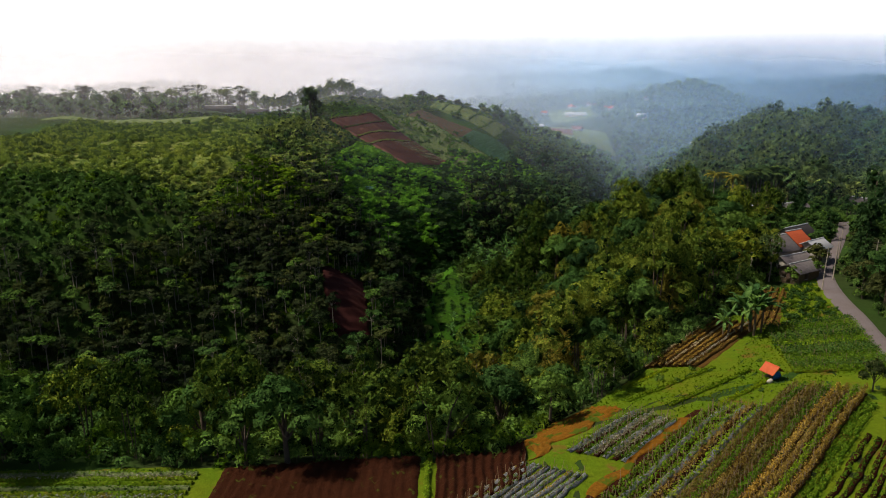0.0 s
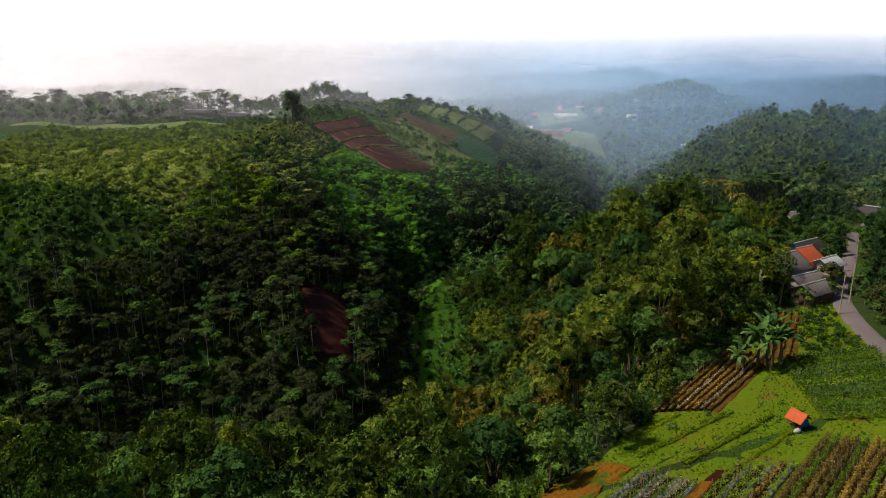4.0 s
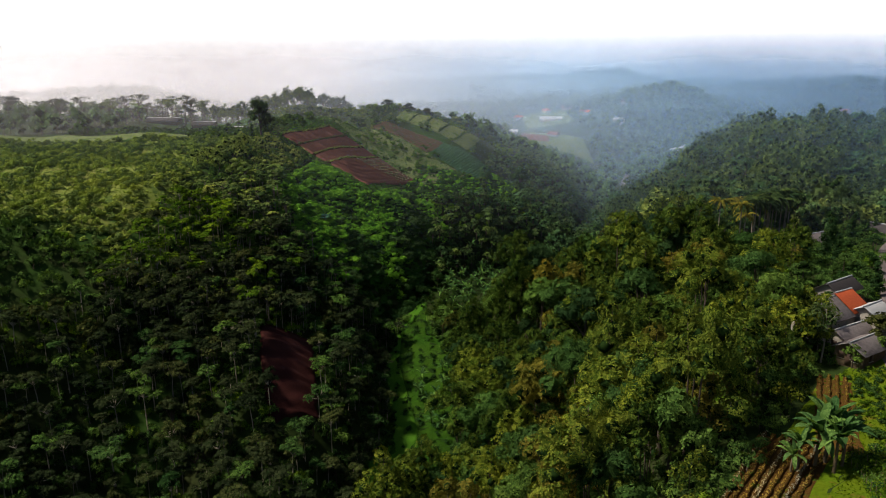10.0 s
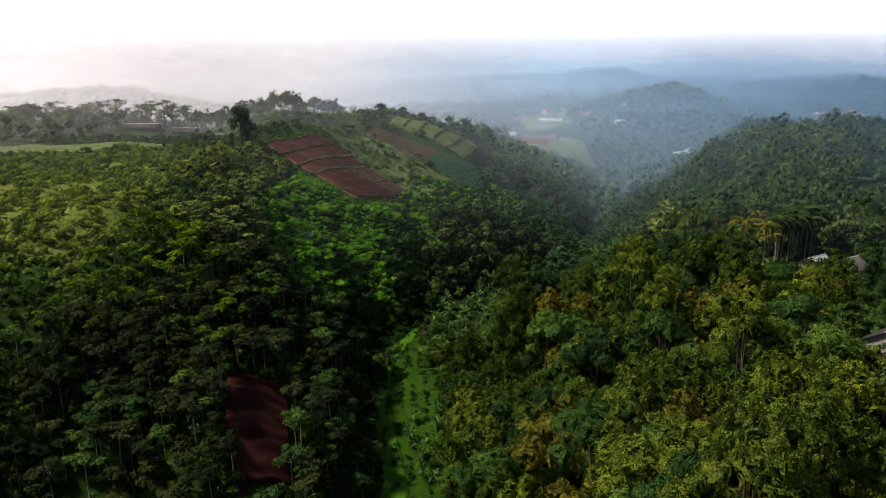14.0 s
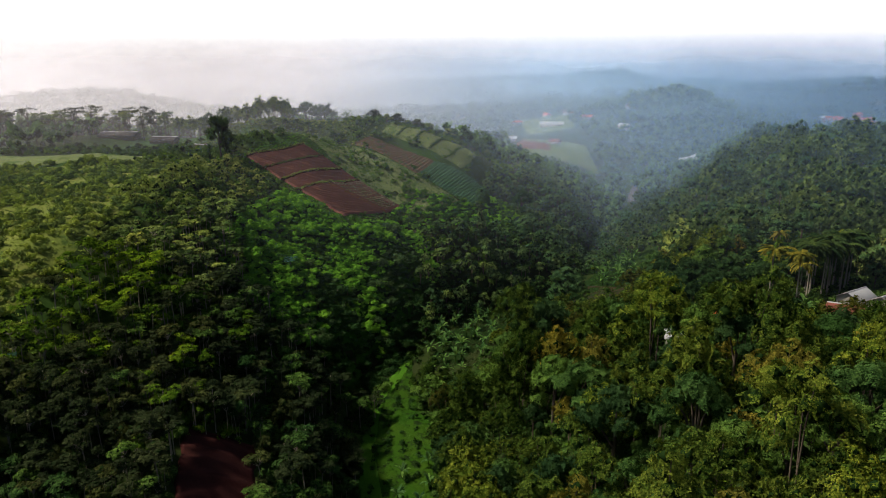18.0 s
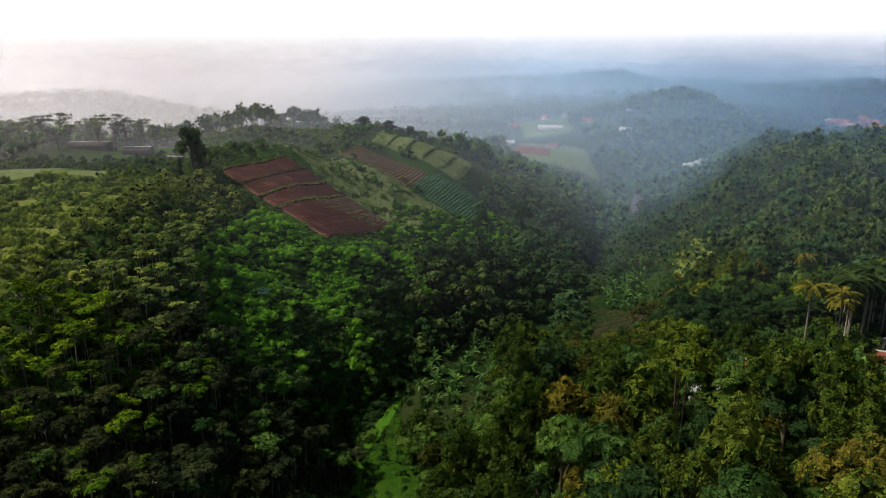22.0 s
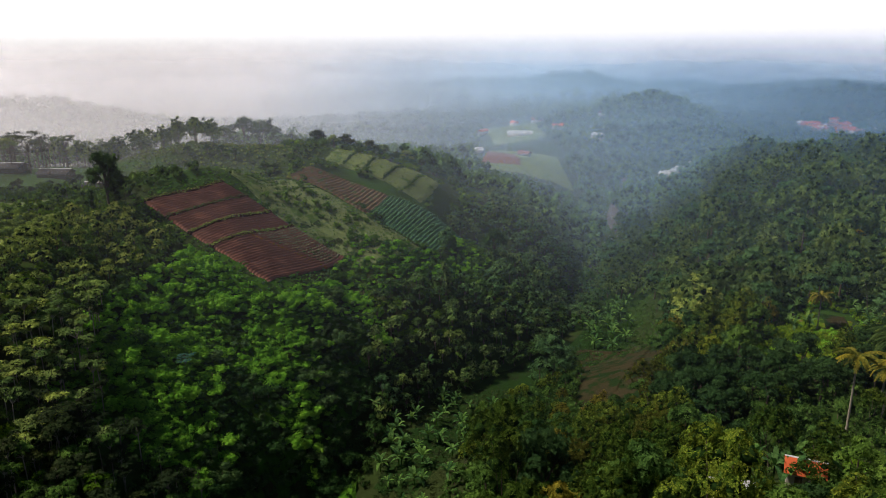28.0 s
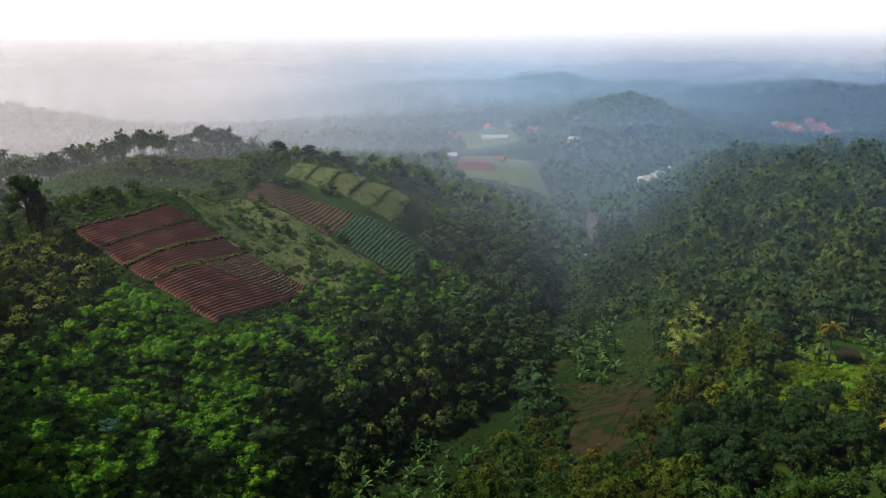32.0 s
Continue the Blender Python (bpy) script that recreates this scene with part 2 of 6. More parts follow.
L_PALM = foliage("palm_fronds", (0.06, 0.07, 0.016), (0.12, 0.125, 0.024), (0.22, 0.195, 0.035), gaps=0)
L_ARECA = foliage("dark_palm_fronds", (0.016, 0.035, 0.016), (0.03, 0.058, 0.022), (0.055, 0.085, 0.03), gaps=0)
L_YELLOW = foliage("yellowing_leaves", (0.22, 0.17, 0.015), (0.34, 0.24, 0.02), (0.42, 0.3, 0.03))
L_CABBAGE = foliage("cabbage_leaves", (0.035, 0.1, 0.075), (0.06, 0.15, 0.1), (0.1, 0.2, 0.15), 0.15)
L_CROP = foliage("crop_leaves", (0.024, 0.065, 0.006), (0.06, 0.13, 0.01), (0.14, 0.205, 0.02))
L_DRY = foliage("withered_leaves", (0.06, 0.038, 0.008), (0.14, 0.1, 0.02), (0.27, 0.215, 0.07), 0.2)
L_WHITE = foliage("pale_withered_leaves", (0.06, 0.08, 0.035), (0.15, 0.15, 0.11), (0.36, 0.35, 0.34), 0.2)
M_ROOF_DARK = surface("dark_weathered_roof", ((0.035, 0.03, 0.03), (0.06, 0.053, 0.053), (0.045, 0.04, 0.04)), 2.0, 0.25, 0.85, 0.3, 0.5)
L_TURF = foliage("turf_blades", (0.02, 0.055, 0.002), (0.065, 0.12, 0.004), (0.15, 0.185, 0.008), 0.3, gaps=0)
# valley shade put into the grass colour
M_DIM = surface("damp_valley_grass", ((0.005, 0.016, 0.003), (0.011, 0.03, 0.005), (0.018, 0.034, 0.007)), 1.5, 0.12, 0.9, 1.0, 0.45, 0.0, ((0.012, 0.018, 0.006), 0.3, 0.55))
M_FALLOW = surface("weedy_fallow_soil", ((0.014, 0.015, 0.006), (0.032, 0.026, 0.012), (0.045, 0.032, 0.016)), 2.0, 0.12, 0.98, 0.8, 0.5, 0.0, ((0.01, 0.022, 0.005), 0.25, 0.47))
M_RIDGED = surface("warm_brown_ridge_soil", ((0.036, 0.017, 0.005), (0.08, 0.04, 0.009), (0.11, 0.06, 0.013)), 4.0, 0.3, 0.95, 1.0, 0.4, 0.0, ((0.045, 0.06, 0.006), 0.8, 0.58))
M_LEAFBED = surface("cabbage_bed", ((0.02, 0.055, 0.022), (0.04, 0.09, 0.036), (0.05, 0.08, 0.036)), 2.5, 0.2, 0.9, 0.8, 0.4)


# ---- terrain plan: cross sections of the valley, by distance north ----
SEC_Y = [-60, 50, 65, 77, 90, 115, 150, 180, 215, 250, 290, 325, 395, 440, 540, 700]
MID_X = [-5, -5, -5, -6, -8, -10, -3, 4, 2, 3, 28, 74, 102, 116, 150, 190]
FLOOR_Z = [61, 61, 60.3, 52, 39, 24, 16, 16.5, 19, 21, 20.5, 19, 12, 9, 4, 0]
FLOOR_W = [10, 10, 10, 8, 8, 7, 8, 9, 10, 10, 9, 10, 12, 12, 14, 16]
EAST_X = [5, 5, 6, 19, 28, 43, 58, 62, 70, 88, 116, 150, 188, 205, 230, 300]
EAST_Z = [61, 61, 60.5, 59, 58, 56, 55, 55, 50, 46, 40, 45, 52, 50, 40, 34]
WEST_X = [-60, -60, -60, -70, -80, -110, -110, -90, -72, -60, -54, -48, -12, -6, -60, -60]
WEST_Z = [61, 61, 60.3, 52, 39, 32, 52, 66, 68, 68.5, 68, 69, 75, 66, 52, 45]

# rises and hollows on the slopes: x, y, radius, metres
KNOLLS = [(46, 380, 18, -10), (-45, 370, 24, -5), (-25, 163, 20, 9), (115, 640, 45, 9), (28, 372, 12, 2), (148, 398, 32, 15), (-50, 140, 20, -9), (-27, 278, 14, -5), (-50, 172, 16, -3), (66, 225, 14, -6), (-38, 368, 20, -4)]


def fbm(x, y, size, seed):
    """Smooth rolling noise from a few crossed waves."""
    r = np.random.RandomState(seed)
    out = np.zeros_like(x)
    for k in range(7):
        a, f, p = r.uniform(0, 6.283), r.uniform(0.6, 2.2), r.uniform(0, 6.283)
        out = out + np.sin((x * math.cos(a) + y * math.sin(a)) * 6.283 * f / size + p) / (0.6 + f)
    return out / 2.2


def height(x, y):
    """Height of the ground at the plan places x, y (arrays)."""
    x, y = np.asarray(x, float), np.asarray(y, float)
    total = 0.0
    for dy, wt in ((-4, 0.25), (0, 0.5), (4, 0.25)):
        v = y + dy
        at = lambda row: np.interp(v, SEC_Y, row)
        mid, zf, w = at(MID_X), at(FLOOR_Z), at(FLOOR_W)
        xe, ze, xw, zw = at(EAST_X), at(EAST_Z), at(WEST_X), at(WEST_Z)
        ue = np.clip((x - mid - w) / np.maximum(xe - mid - w, 1), 0, 1)
        uw = np.clip((mid - w - x) / np.maximum(mid - w - xw, 1), 0, 1)
        se = 0.5 * ue ** 0.9 + 0.5 * ue * ue * (3 - 2 * ue)
        p = np.interp(v, [180, 290, 325, 365, 395], [0.42, 0.66, 0.5, 0.42, 0.3])
        sw = ((uw * uw + 0.0009) ** (p / 2) - 0.03 ** p) / (1 - 0.03 ** p)
        up = np.interp(v, [0, 60, 70, 150, 200, 300, 400], [0, 0, 0.08, 0.12, 0.0, -0.03, 0.05])
        ze = ze + up * np.clip(x - xe, 0, 32)
        zw = zw + 0.02 * np.clip(xw - x, 0, 60)
        total = total + wt * (zf + (ze - zf) * se + (zw - zf) * sw)
    for hx, hy, rr, up in KNOLLS:
        total = total + up * np.exp(-((x - hx) ** 2 + (y - hy) ** 2) / rr ** 2)
    # the even hillside of the ploughed terraces
    u, v = (0.845 * (x + 24.4) - 0.535 * (y - 322.5)) / 36, (0.535 * (x + 24.4) + 0.845 * (y - 322.5)) / 28
    even = 1 / (1 + (u * u + v * v) ** 5)
    total = total * (1 - even) + even * (60.7 - 0.484 * (x + 24.4) + 0.248 * (y - 322.5) - 8.5 * np.clip(u * v, -1, 1))
    total = total - 5.0 * np.exp(-((x + 58) ** 2 + (y - 346) ** 2) / 13 ** 2)
    bump = np.clip((y - 110) / 60, 0, 1)
    total = total + 1.0 * bump * fbm(x, y, 45, 3)
    far = np.clip((y - 520) / 260, 0, 1) + np.clip((np.abs(x - 60) - 260) / 300, 0, 1)
    far = np.clip(far, 0, 1)
    far = far * far * (3 - 2 * far)
    roll = 18 + 10 * fbm(x, y, 900, 11) + 8 * fbm(x, y, 330, 12)
    for hx, hy, rx, ry, up in ((262, 770, 62, 70, 34), (300, 860, 80, 70, 14), (190, 720, 30, 40, 12), (-70, 860, 190, 100, 22), (120, 1200, 260, 120, 14), (-420, 800, 220, 200, 34), (560, 1050, 240, 160, 26), (330, 1300, 200, 100, 30)):
        roll = roll + up * np.exp(-((x - hx) / rx) ** 2 - ((y - hy) / ry) ** 2)
    roll = roll - 0.02 * np.clip(y - 1300, 0, 1500)
    drop = np.clip((-60 - x) / 28, 0, 1) * np.clip((y - 318) / 50, 0, 1) * np.clip((700 - y) / 150, 0, 1)
    return total * (1 - far) + roll * far - 8.0 * drop


# ---- mesh helpers ----
def mesh_of(name, verts, faces, mats, index=None, smooth=False):
    """A mesh from vertex rows and triangle or quad rows (numpy)."""
    me = bpy.data.meshes.new(name)
    verts, faces = np.asarray(verts, np.float32), np.asarray(faces, np.int32)
    k, n = faces.shape[1], len(faces)
    me.vertices.add(len(verts))
    me.vertices.foreach_set("co", verts.ravel())
    me.loops.add(n * k)
    me.loops.foreach_set("vertex_index", faces.ravel())
    me.polygons.add(n)
    me.polygons.foreach_set("loop_start", np.arange(0, n * k, k, dtype=np.int32))
    for m in mats:
        me.materials.append(m)
    if index is not None:
        me.polygons.foreach_set("material_index", np.asarray(index, np.int32))
    if smooth:
        me.polygons.foreach_set("use_smooth", np.ones(n, bool))
    me.update(calc_edges=True)
    return me


def part(name, me, parent=None, label="", at=None):
    """One mesh object under a thing or a part."""
    ob = new(name, me)
    if parent is not None:
        ob.parent = parent
    if at is not None:
        ob.matrix_basis = at
    if label:
        ob["label"] = label
    return ob


def thing(name, label, category, at, group="", kind=""):
    ob = new(name)
    ob.empty_display_size = 0.2
    ob.matrix_basis = at
    return tagged(ob, label, category, group, kind)


def join(pieces):
    """Vertex and face rows of several pieces in one."""
    vs, fs, n = [], [], 0
    for v, f in pieces:
        vs.append(v)
        fs.append(np.asarray(f) + n)
        n += len(v)
    return np.concatenate(vs), np.concatenate(fs)


def tube(points, radii, sides=6):
    """A tapered tube along points, in quads."""
    pts = np.asarray(points, float)
    out = []
    for i, p in enumerate(pts):
        d = pts[min(i + 1, len(pts) - 1)] - pts[max(i - 1, 0)]
        d = d / (np.linalg.norm(d) + 1e-9)
        a = np.cross(d, (0.31, 0.95, 0.05))
        a /= np.linalg.norm(a)
        b = np.cross(d, a)
        for k in range(sides):
            w = 6.2832 * k / sides
            out.append(p + radii[i] * (a * math.cos(w) + b * math.sin(w)))
    faces = [(i * sides + k, i * sides + (k + 1) % sides, (i + 1) * sides + (k + 1) % sides, (i + 1) * sides + k) for i in range(len(pts) - 1) for k in range(sides)]
    faces += [(0, 1, 2, 3), ((len(pts) - 1) * sides, (len(pts) - 1) * sides + 1, (len(pts) - 1) * sides + 2, (len(pts) - 1) * sides + 3)]
    return np.array(out), np.array(faces)


def box(x0, y0, z0, x1, y1, z1):
    v = np.array([(x, y, z) for z in (z0, z1) for y in (y0, y1) for x in (x0, x1)], float)
    return v, np.array([(0, 2, 3, 1), (4, 5, 7, 6), (0, 1, 5, 4), (2, 6, 7, 3), (0, 4, 6, 2), (1, 3, 7, 5)])


def bar(p, q, r):
    return tube([p, q], [r, r], 4)


def unit(a):
    return a / (np.linalg.norm(a, axis=1, keepdims=True) + 1e-9)


def cards(r, pts, nrm, size, aspect=0.55, droop=0.3, loose=0.3):
    """Pointed leaf sprays at pts, a triangle each, lying along the crown's surface."""
    n = len(pts)
    nn = unit(nrm + loose * r.normal(size=(n, 3)))
    t = r.normal(size=(n, 3))
    t[:, 2] -= droop
    t = unit(t - nn * np.sum(t * nn, 1, keepdims=True))
    b = np.cross(nn, t)
    ln = (size * r.uniform(0.6, 1.4, n))[:, None]
    w = ln * aspect * 0.75
    back = pts - t * ln * 0.4
    v = np.stack([back - b * w, back + b * w, pts + t * ln * 0.8 - nn * ln * 0.1], 1).reshape(-1, 3)
    return v, np.arange(3 * n).reshape(-1, 3)


ICO_V = np.array([(1, 0, 0), (0, 1, 0), (-1, 0, 0), (0, -1, 0), (0, 0, 1), (0, 0, -1)], float)
ICO_F = np.array([(0, 1, 4), (1, 2, 4), (2, 3, 4), (3, 0, 4), (1, 0, 5), (2, 1, 5), (3, 2, 5), (0, 3, 5)])


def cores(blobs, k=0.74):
    """Shade inside a crown, put into near-black colour: a small lump in each cluster."""
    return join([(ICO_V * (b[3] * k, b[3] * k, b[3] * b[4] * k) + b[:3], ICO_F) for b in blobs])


def shell(r, blobs, n, low=-0.35):
    """Places and normals on the outer shells of flattened balls (x, y, z, radius, height ratio)."""
    bl = np.asarray(blobs, float)
    wt = bl[:, 3] ** 2
    pick = r.choice(len(bl), n, p=wt / wt.sum())
    d = unit(r.normal(size=(n, 3)))
    d[:, 2] = np.where(d[:, 2] < low, -d[:, 2], d[:, 2])
    b = bl[pick]
    s = d * b[:, 3:4] * r.uniform(0.72, 1.08, (n, 1))
    s[:, 2] *= b[:, 4]
    return b[:, :3] + s, d


# ---- plant shapes: crown, inside of the crown, trunk and limbs ----
def tree_shape(kind, seed):
    r = np.random.RandomState(seed)
    limbs, lite = [], kind.endswith("_l")
    kind = kind[:-2] if lite else kind
    if kind == "bamboo":
        blobs = []
        for k in range(8):
            a, q = 2.4 * k + r.uniform(-0.5, 0.5), 0.95 * k ** 0.5
            top = 8.8 - 0.34 * q * q + r.uniform(-1.1, 1.0)
            for j in range(3):
                g = 1 + 0.2 * j
                blobs.append((q * g * math.cos(a) + r.uniform(-0.3, 0.3), q * g * math.sin(a) + r.uniform(-0.3, 0.3), top - 0.95 * j * (0.6 + 0.2 * j), 0.85 + 0.25 * j, 0.85))
            limbs.append(tube([(0.3 * math.cos(a), 0.3 * math.sin(a), -0.8), (0.5 * q * math.cos(a), 0.5 * q * math.sin(a), top * 0.6), (q * math.cos(a), q * math.sin(a), top)], (0.07, 0.06, 0.03), 4))
        p, d = shell(r, blobs, 180 if lite else 600, -0.25)
        crown = cards(r, p, d, 0.95 if lite else 0.7, 0.5, 0.9)
    elif kind == "broad":
        blobs = [(0, 0, 6.2, 1.5, 0.85)]
        for k in range(10):
            a, q = 2.4 * k + r.uniform(-0.4, 0.4), 0.8 * (k + 1) ** 0.5
            blobs.append((q * math.cos(a), q * math.sin(a), 6.4 - 0.36 * q * q + r.uniform(-0.8, 0.7), r.uniform(0.8, 1.35), 0.72))
        for b in blobs[1:6]:
            limbs.append(tube([(0, 0, 2.2), (b[0] * 0.5, b[1] * 0.5, b[2] - 1.2), b[:3]], (0.13, 0.08, 0.03), 4))
        limbs.append(tube([(0, 0, -0.8), (0.1, 0.05, 2.2), (0.15, 0.1, 5.4)], (0.24, 0.17, 0.06)))
        p, d = shell(r, blobs, 165 if lite else 480, -0.25)
        crown = cards(r, p, d, 0.95 if lite else 0.72, 0.6, 0.35)
    elif kind == "sengon":
        blobs = []
        lean = r.uniform(-0.5, 0.5, 2)
        for k in range(7):
            a, q = 6.28 * k / 7 + r.uniform(-0.5, 0.5), r.uniform(0.4, 1.9)
            blobs.append((q * math.cos(a) + lean[0], q * math.sin(a) + lean[1], 7.6 - 0.35 * q + r.uniform(-1.2, 0.5), r.uniform(0.8, 1.25), 0.36))
        for b in blobs:
            limbs.append(tube([(lean[0] * 0.6, lean[1] * 0.6, 5.4), b[:3]], (0.06, 0.03), 4))
        limbs.append(tube([(0, 0, -0.8), (lean[0] * 0.3, lean[1] * 0.3, 3.5), (lean[0], lean[1], 7.2)], (0.12, 0.09, 0.04), 5))
        p, d = shell(r, blobs, 190, -0.2)
        d[:, 2] += 0.8
        crown = cards(r, p, d, 0.7, 0.5, 0.2, 0.25)
    elif kind == "column":
        blobs = [(r.uniform(-0.7, 0.7), r.uniform(-0.7, 0.7), z, 1.9 - 0.11 * abs(z - 5.0), 0.9) for z in np.arange(1.8, 12.5, 0.9)]
        limbs.append(tube([(0, 0, -0.8), (0, 0, 6), (0.1, 0, 12)], (0.3, 0.2, 0.05)))
        p, d = shell(r, blobs, 420)
        crown = cards(r, p, d, 0.8, 0.6, 0.4)
    elif kind == "pine":
        blobs = [(r.uniform(-2.6, 2.6), r.uniform(-2.6, 2.6), r.uniform(8.6, 11.0), r.uniform(1.2, 1.8), 0.33) for k in range(8)]
        for b in blobs:
            limbs.append(tube([(0, 0, 6.5), (b[0] * 0.6, b[1] * 0.6, b[2] - 1.0), b[:3]], (0.12, 0.08, 0.03), 4))
        limbs.append(tube([(0, 0, -0.8), (0.1, 0, 5), (0.1, 0.1, 9.6)], (0.24, 0.18, 0.08)))
        p, d = shell(r, blobs, 240, -0.3)
        crown = cards(r, p, d, 0.7, 0.5, 0.1)
    elif kind == "sparse":
        blobs = [(r.uniform(-1.3, 1.3), r.uniform(-1.3, 1.3), r.uniform(3.8, 6.6), r.uniform(0.6, 1.1), 0.8) for k in range(7)]
        for b in blobs:
            limbs.append(tube([(0, 0, 2.6), (b[0] * 0.4, b[1] * 0.4, b[2] - 1.0), b[:3]], (0.06, 0.045, 0.02), 4))
        limbs.append(tube([(0, 0, -0.8), (0.1, 0, 2.6), (0, 0.1, 5.0)], (0.12, 0.09, 0.04), 5))
        p, d = shell(r, blobs, 330)
        crown = cards(r, p, d, 0.34, 0.55, 0.4, 0.6)
    elif kind == "shrub":
        blobs = [(r.uniform(-0.6, 0.6), r.uniform(-0.6, 0.6), r.uniform(0.5, 1.2), r.uniform(0.5, 0.9), 0.85) for k in range(4)]
        limbs.append(tube([(0, 0, -0.4), (0, 0, 0.9)], (0.05, 0.03), 4))
        p, d = shell(r, blobs, 32, 0.0)
        crown = cards(r, p, d, 0.58, 0.65, 0.3)
    elif kind == "bush":
        blobs = [(r.uniform(-1.1, 1.1), r.uniform(-1.1, 1.1), r.uniform(0.3, 1.3), r.uniform(0.5, 0.95), 0.8) for k in range(7)]
        limbs.append(tube([(0, 0, -0.4), (0, 0, 0.9)], (0.05, 0.03), 4))
        p, d = shell(r, blobs, 240, 0.0)
        crown = cards(r, p, d, 0.3, 0.6, 0.3)
    elif kind == "far":
        blobs = [(r.uniform(-2, 2), r.uniform(-2, 2), r.uniform(3.0, 6.5), r.uniform(1.5, 2.4), 0.8) for k in range(5)]
        limbs.append(tube([(0, 0, -1.0), (0, 0, 4)], (0.2, 0.1), 4))
        p, d = shell(r, blobs, 34)
        crown = cards(r, p, d, 1.7, 0.7, 0.3)
    if kind in ("sparse", "pine"):
        core = cores(blobs[:3], 0.3)
    elif kind in ("shrub", "bush"):
        core = cores(blobs[:1] if kind == "shrub" else blobs, 0.8)
    elif kind == "far":
        core = cores(blobs[:2], 0.95)
    else:
        core = cores(blobs[::3] if lite and kind == "bamboo" else blobs[::2] if lite or kind == "bamboo" else blobs, 0.66 if kind == "sengon" else 0.8 if lite else 0.6)
    return crown, core, limbs


def quads_to_tris(f):
    return np.concatenate([f[:, [0, 1, 2]], f[:, [0, 2, 3]]])


SHAPES = {k: [tree_shape(k, 100 + 7 * i) for i in range(n)] for k, n in (("bamboo", 5), ("broad", 5), ("bamboo_l", 5), ("broad_l", 5), ("sengon", 6), ("column", 3), ("pine", 4), ("sparse", 4), ("shrub", 5), ("bush", 5), ("far", 4))}
MADE = {}


def tree_meshes(kind, i, leaf, bark):
    key = (kind, i, leaf.name)
    if key not in MADE:
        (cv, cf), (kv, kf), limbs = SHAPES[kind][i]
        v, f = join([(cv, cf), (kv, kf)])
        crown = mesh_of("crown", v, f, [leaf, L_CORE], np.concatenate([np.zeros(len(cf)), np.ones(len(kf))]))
        wood = [mesh_of("culm", *p, [bark]) for p in limbs[:3]] if kind.startswith("bamboo") else [mesh_of("trunk", *join(limbs), [bark])]
        MADE[key] = crown, wood
    return MADE[key]


def plant_tree(name, kind, leaf, bark, label, category, x, y, size, turn, group="", tall=1.0):
    i = int(abs(x * 13.7 + y * 7.3)) % len(SHAPES[kind])
    crown, wood = tree_meshes(kind, i, leaf, bark)
    ob = thing(name, label, category, Matrix.LocRotScale((x, y, float(height(x, y)) - 0.05), Euler((0, 0, turn)), (size, size, size * tall)), group)
    for me in wood:
        part(me.name.split(".")[0], me, ob)
    part("crown", crown, ob)
    return ob


def grove(name, kind, leaf, bark, label, category, rows):
    """Many plants too many to count in one object; rows of x, y, size, turn, tall."""
    vs, fs, ix, n = [], [], [], 0
    z = height(rows[:, 0], rows[:, 1])
    stock = []
    for crown, core, limbs in SHAPES[kind]:
        wv, wf = join(limbs[-1:] if kind in ("broad_l", "bamboo_l", "far", "shrub", "bush") else limbs[-3:] if kind in ("broad", "bamboo") else limbs)
        wf = quads_to_tris(wf)
        v, f = join([crown, core, (wv, wf)])
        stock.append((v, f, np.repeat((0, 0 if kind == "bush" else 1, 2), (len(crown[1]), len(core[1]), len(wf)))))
    for j, (x, y, s, a, tall) in enumerate(rows):
        v, f, k = stock[j % len(stock)]
        ca, sa = math.cos(a) * s, math.sin(a) * s
        rot = np.array([(ca, sa, 0), (-sa, ca, 0), (0, 0, s * tall)])
        vs.append(v @ rot + (x, y, z[j]))
        fs.append(f + n)
        ix.append(k)
        n += len(v)
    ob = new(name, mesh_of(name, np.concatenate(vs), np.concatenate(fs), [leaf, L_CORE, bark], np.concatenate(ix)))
    return tagged(ob, label, category, kind="stuff")


def inside(poly, x, y):
    """Which places lie in the polygon of the plan."""
    x, y = np.asarray(x, float), np.asarray(y, float)
    hit = np.zeros(x.shape, bool)
    for (ax, ay), (bx, by) in zip(poly, poly[1:] + poly[:1]):
        cross = ((ay > y) != (by > y)) & (x < (bx - ax) * (y - ay) / (by - ay + 1e-12) + ax)
        hit ^= cross
    return hit


def scatter(x0, y0, x1, y1, gap, seed, keep):
    """Places on a jittered grid where keep(x, y) holds; rows of x, y, size, turn, tall."""
    r = np.random.RandomState(seed)
    gx, gy = np.meshgrid(np.arange(x0, x1, gap), np.arange(y0, y1, gap))
    x = gx.ravel() + r.uniform(-0.45, 0.45, gx.size) * gap
    y = gy.ravel() + r.uniform(-0.45, 0.45, gx.size) * gap
    rows = np.stack([x, y, 0.62 + 0.78 * r.beta(1.6, 2.2, x.size), r.uniform(0, 6.28, x.size), r.uniform(0.85, 1.2, x.size)], 1)
    return rows[keep(x, y)]


def section(row, y):
    return np.interp(y, SEC_Y, row)


# ---- ground: one sheet to the horizon ----
def axis(lo, a, b, hi, step, grow):
    mid = list(np.arange(a, b + 0.1, step))
    out, s = [], step
    while mid[-1] < hi:
        s *= grow
        mid.append(mid[-1] + s)
    s = step
    while mid[0] > lo:
        s *= grow
        mid.insert(0, mid[0] - s)
    return np.array(mid)


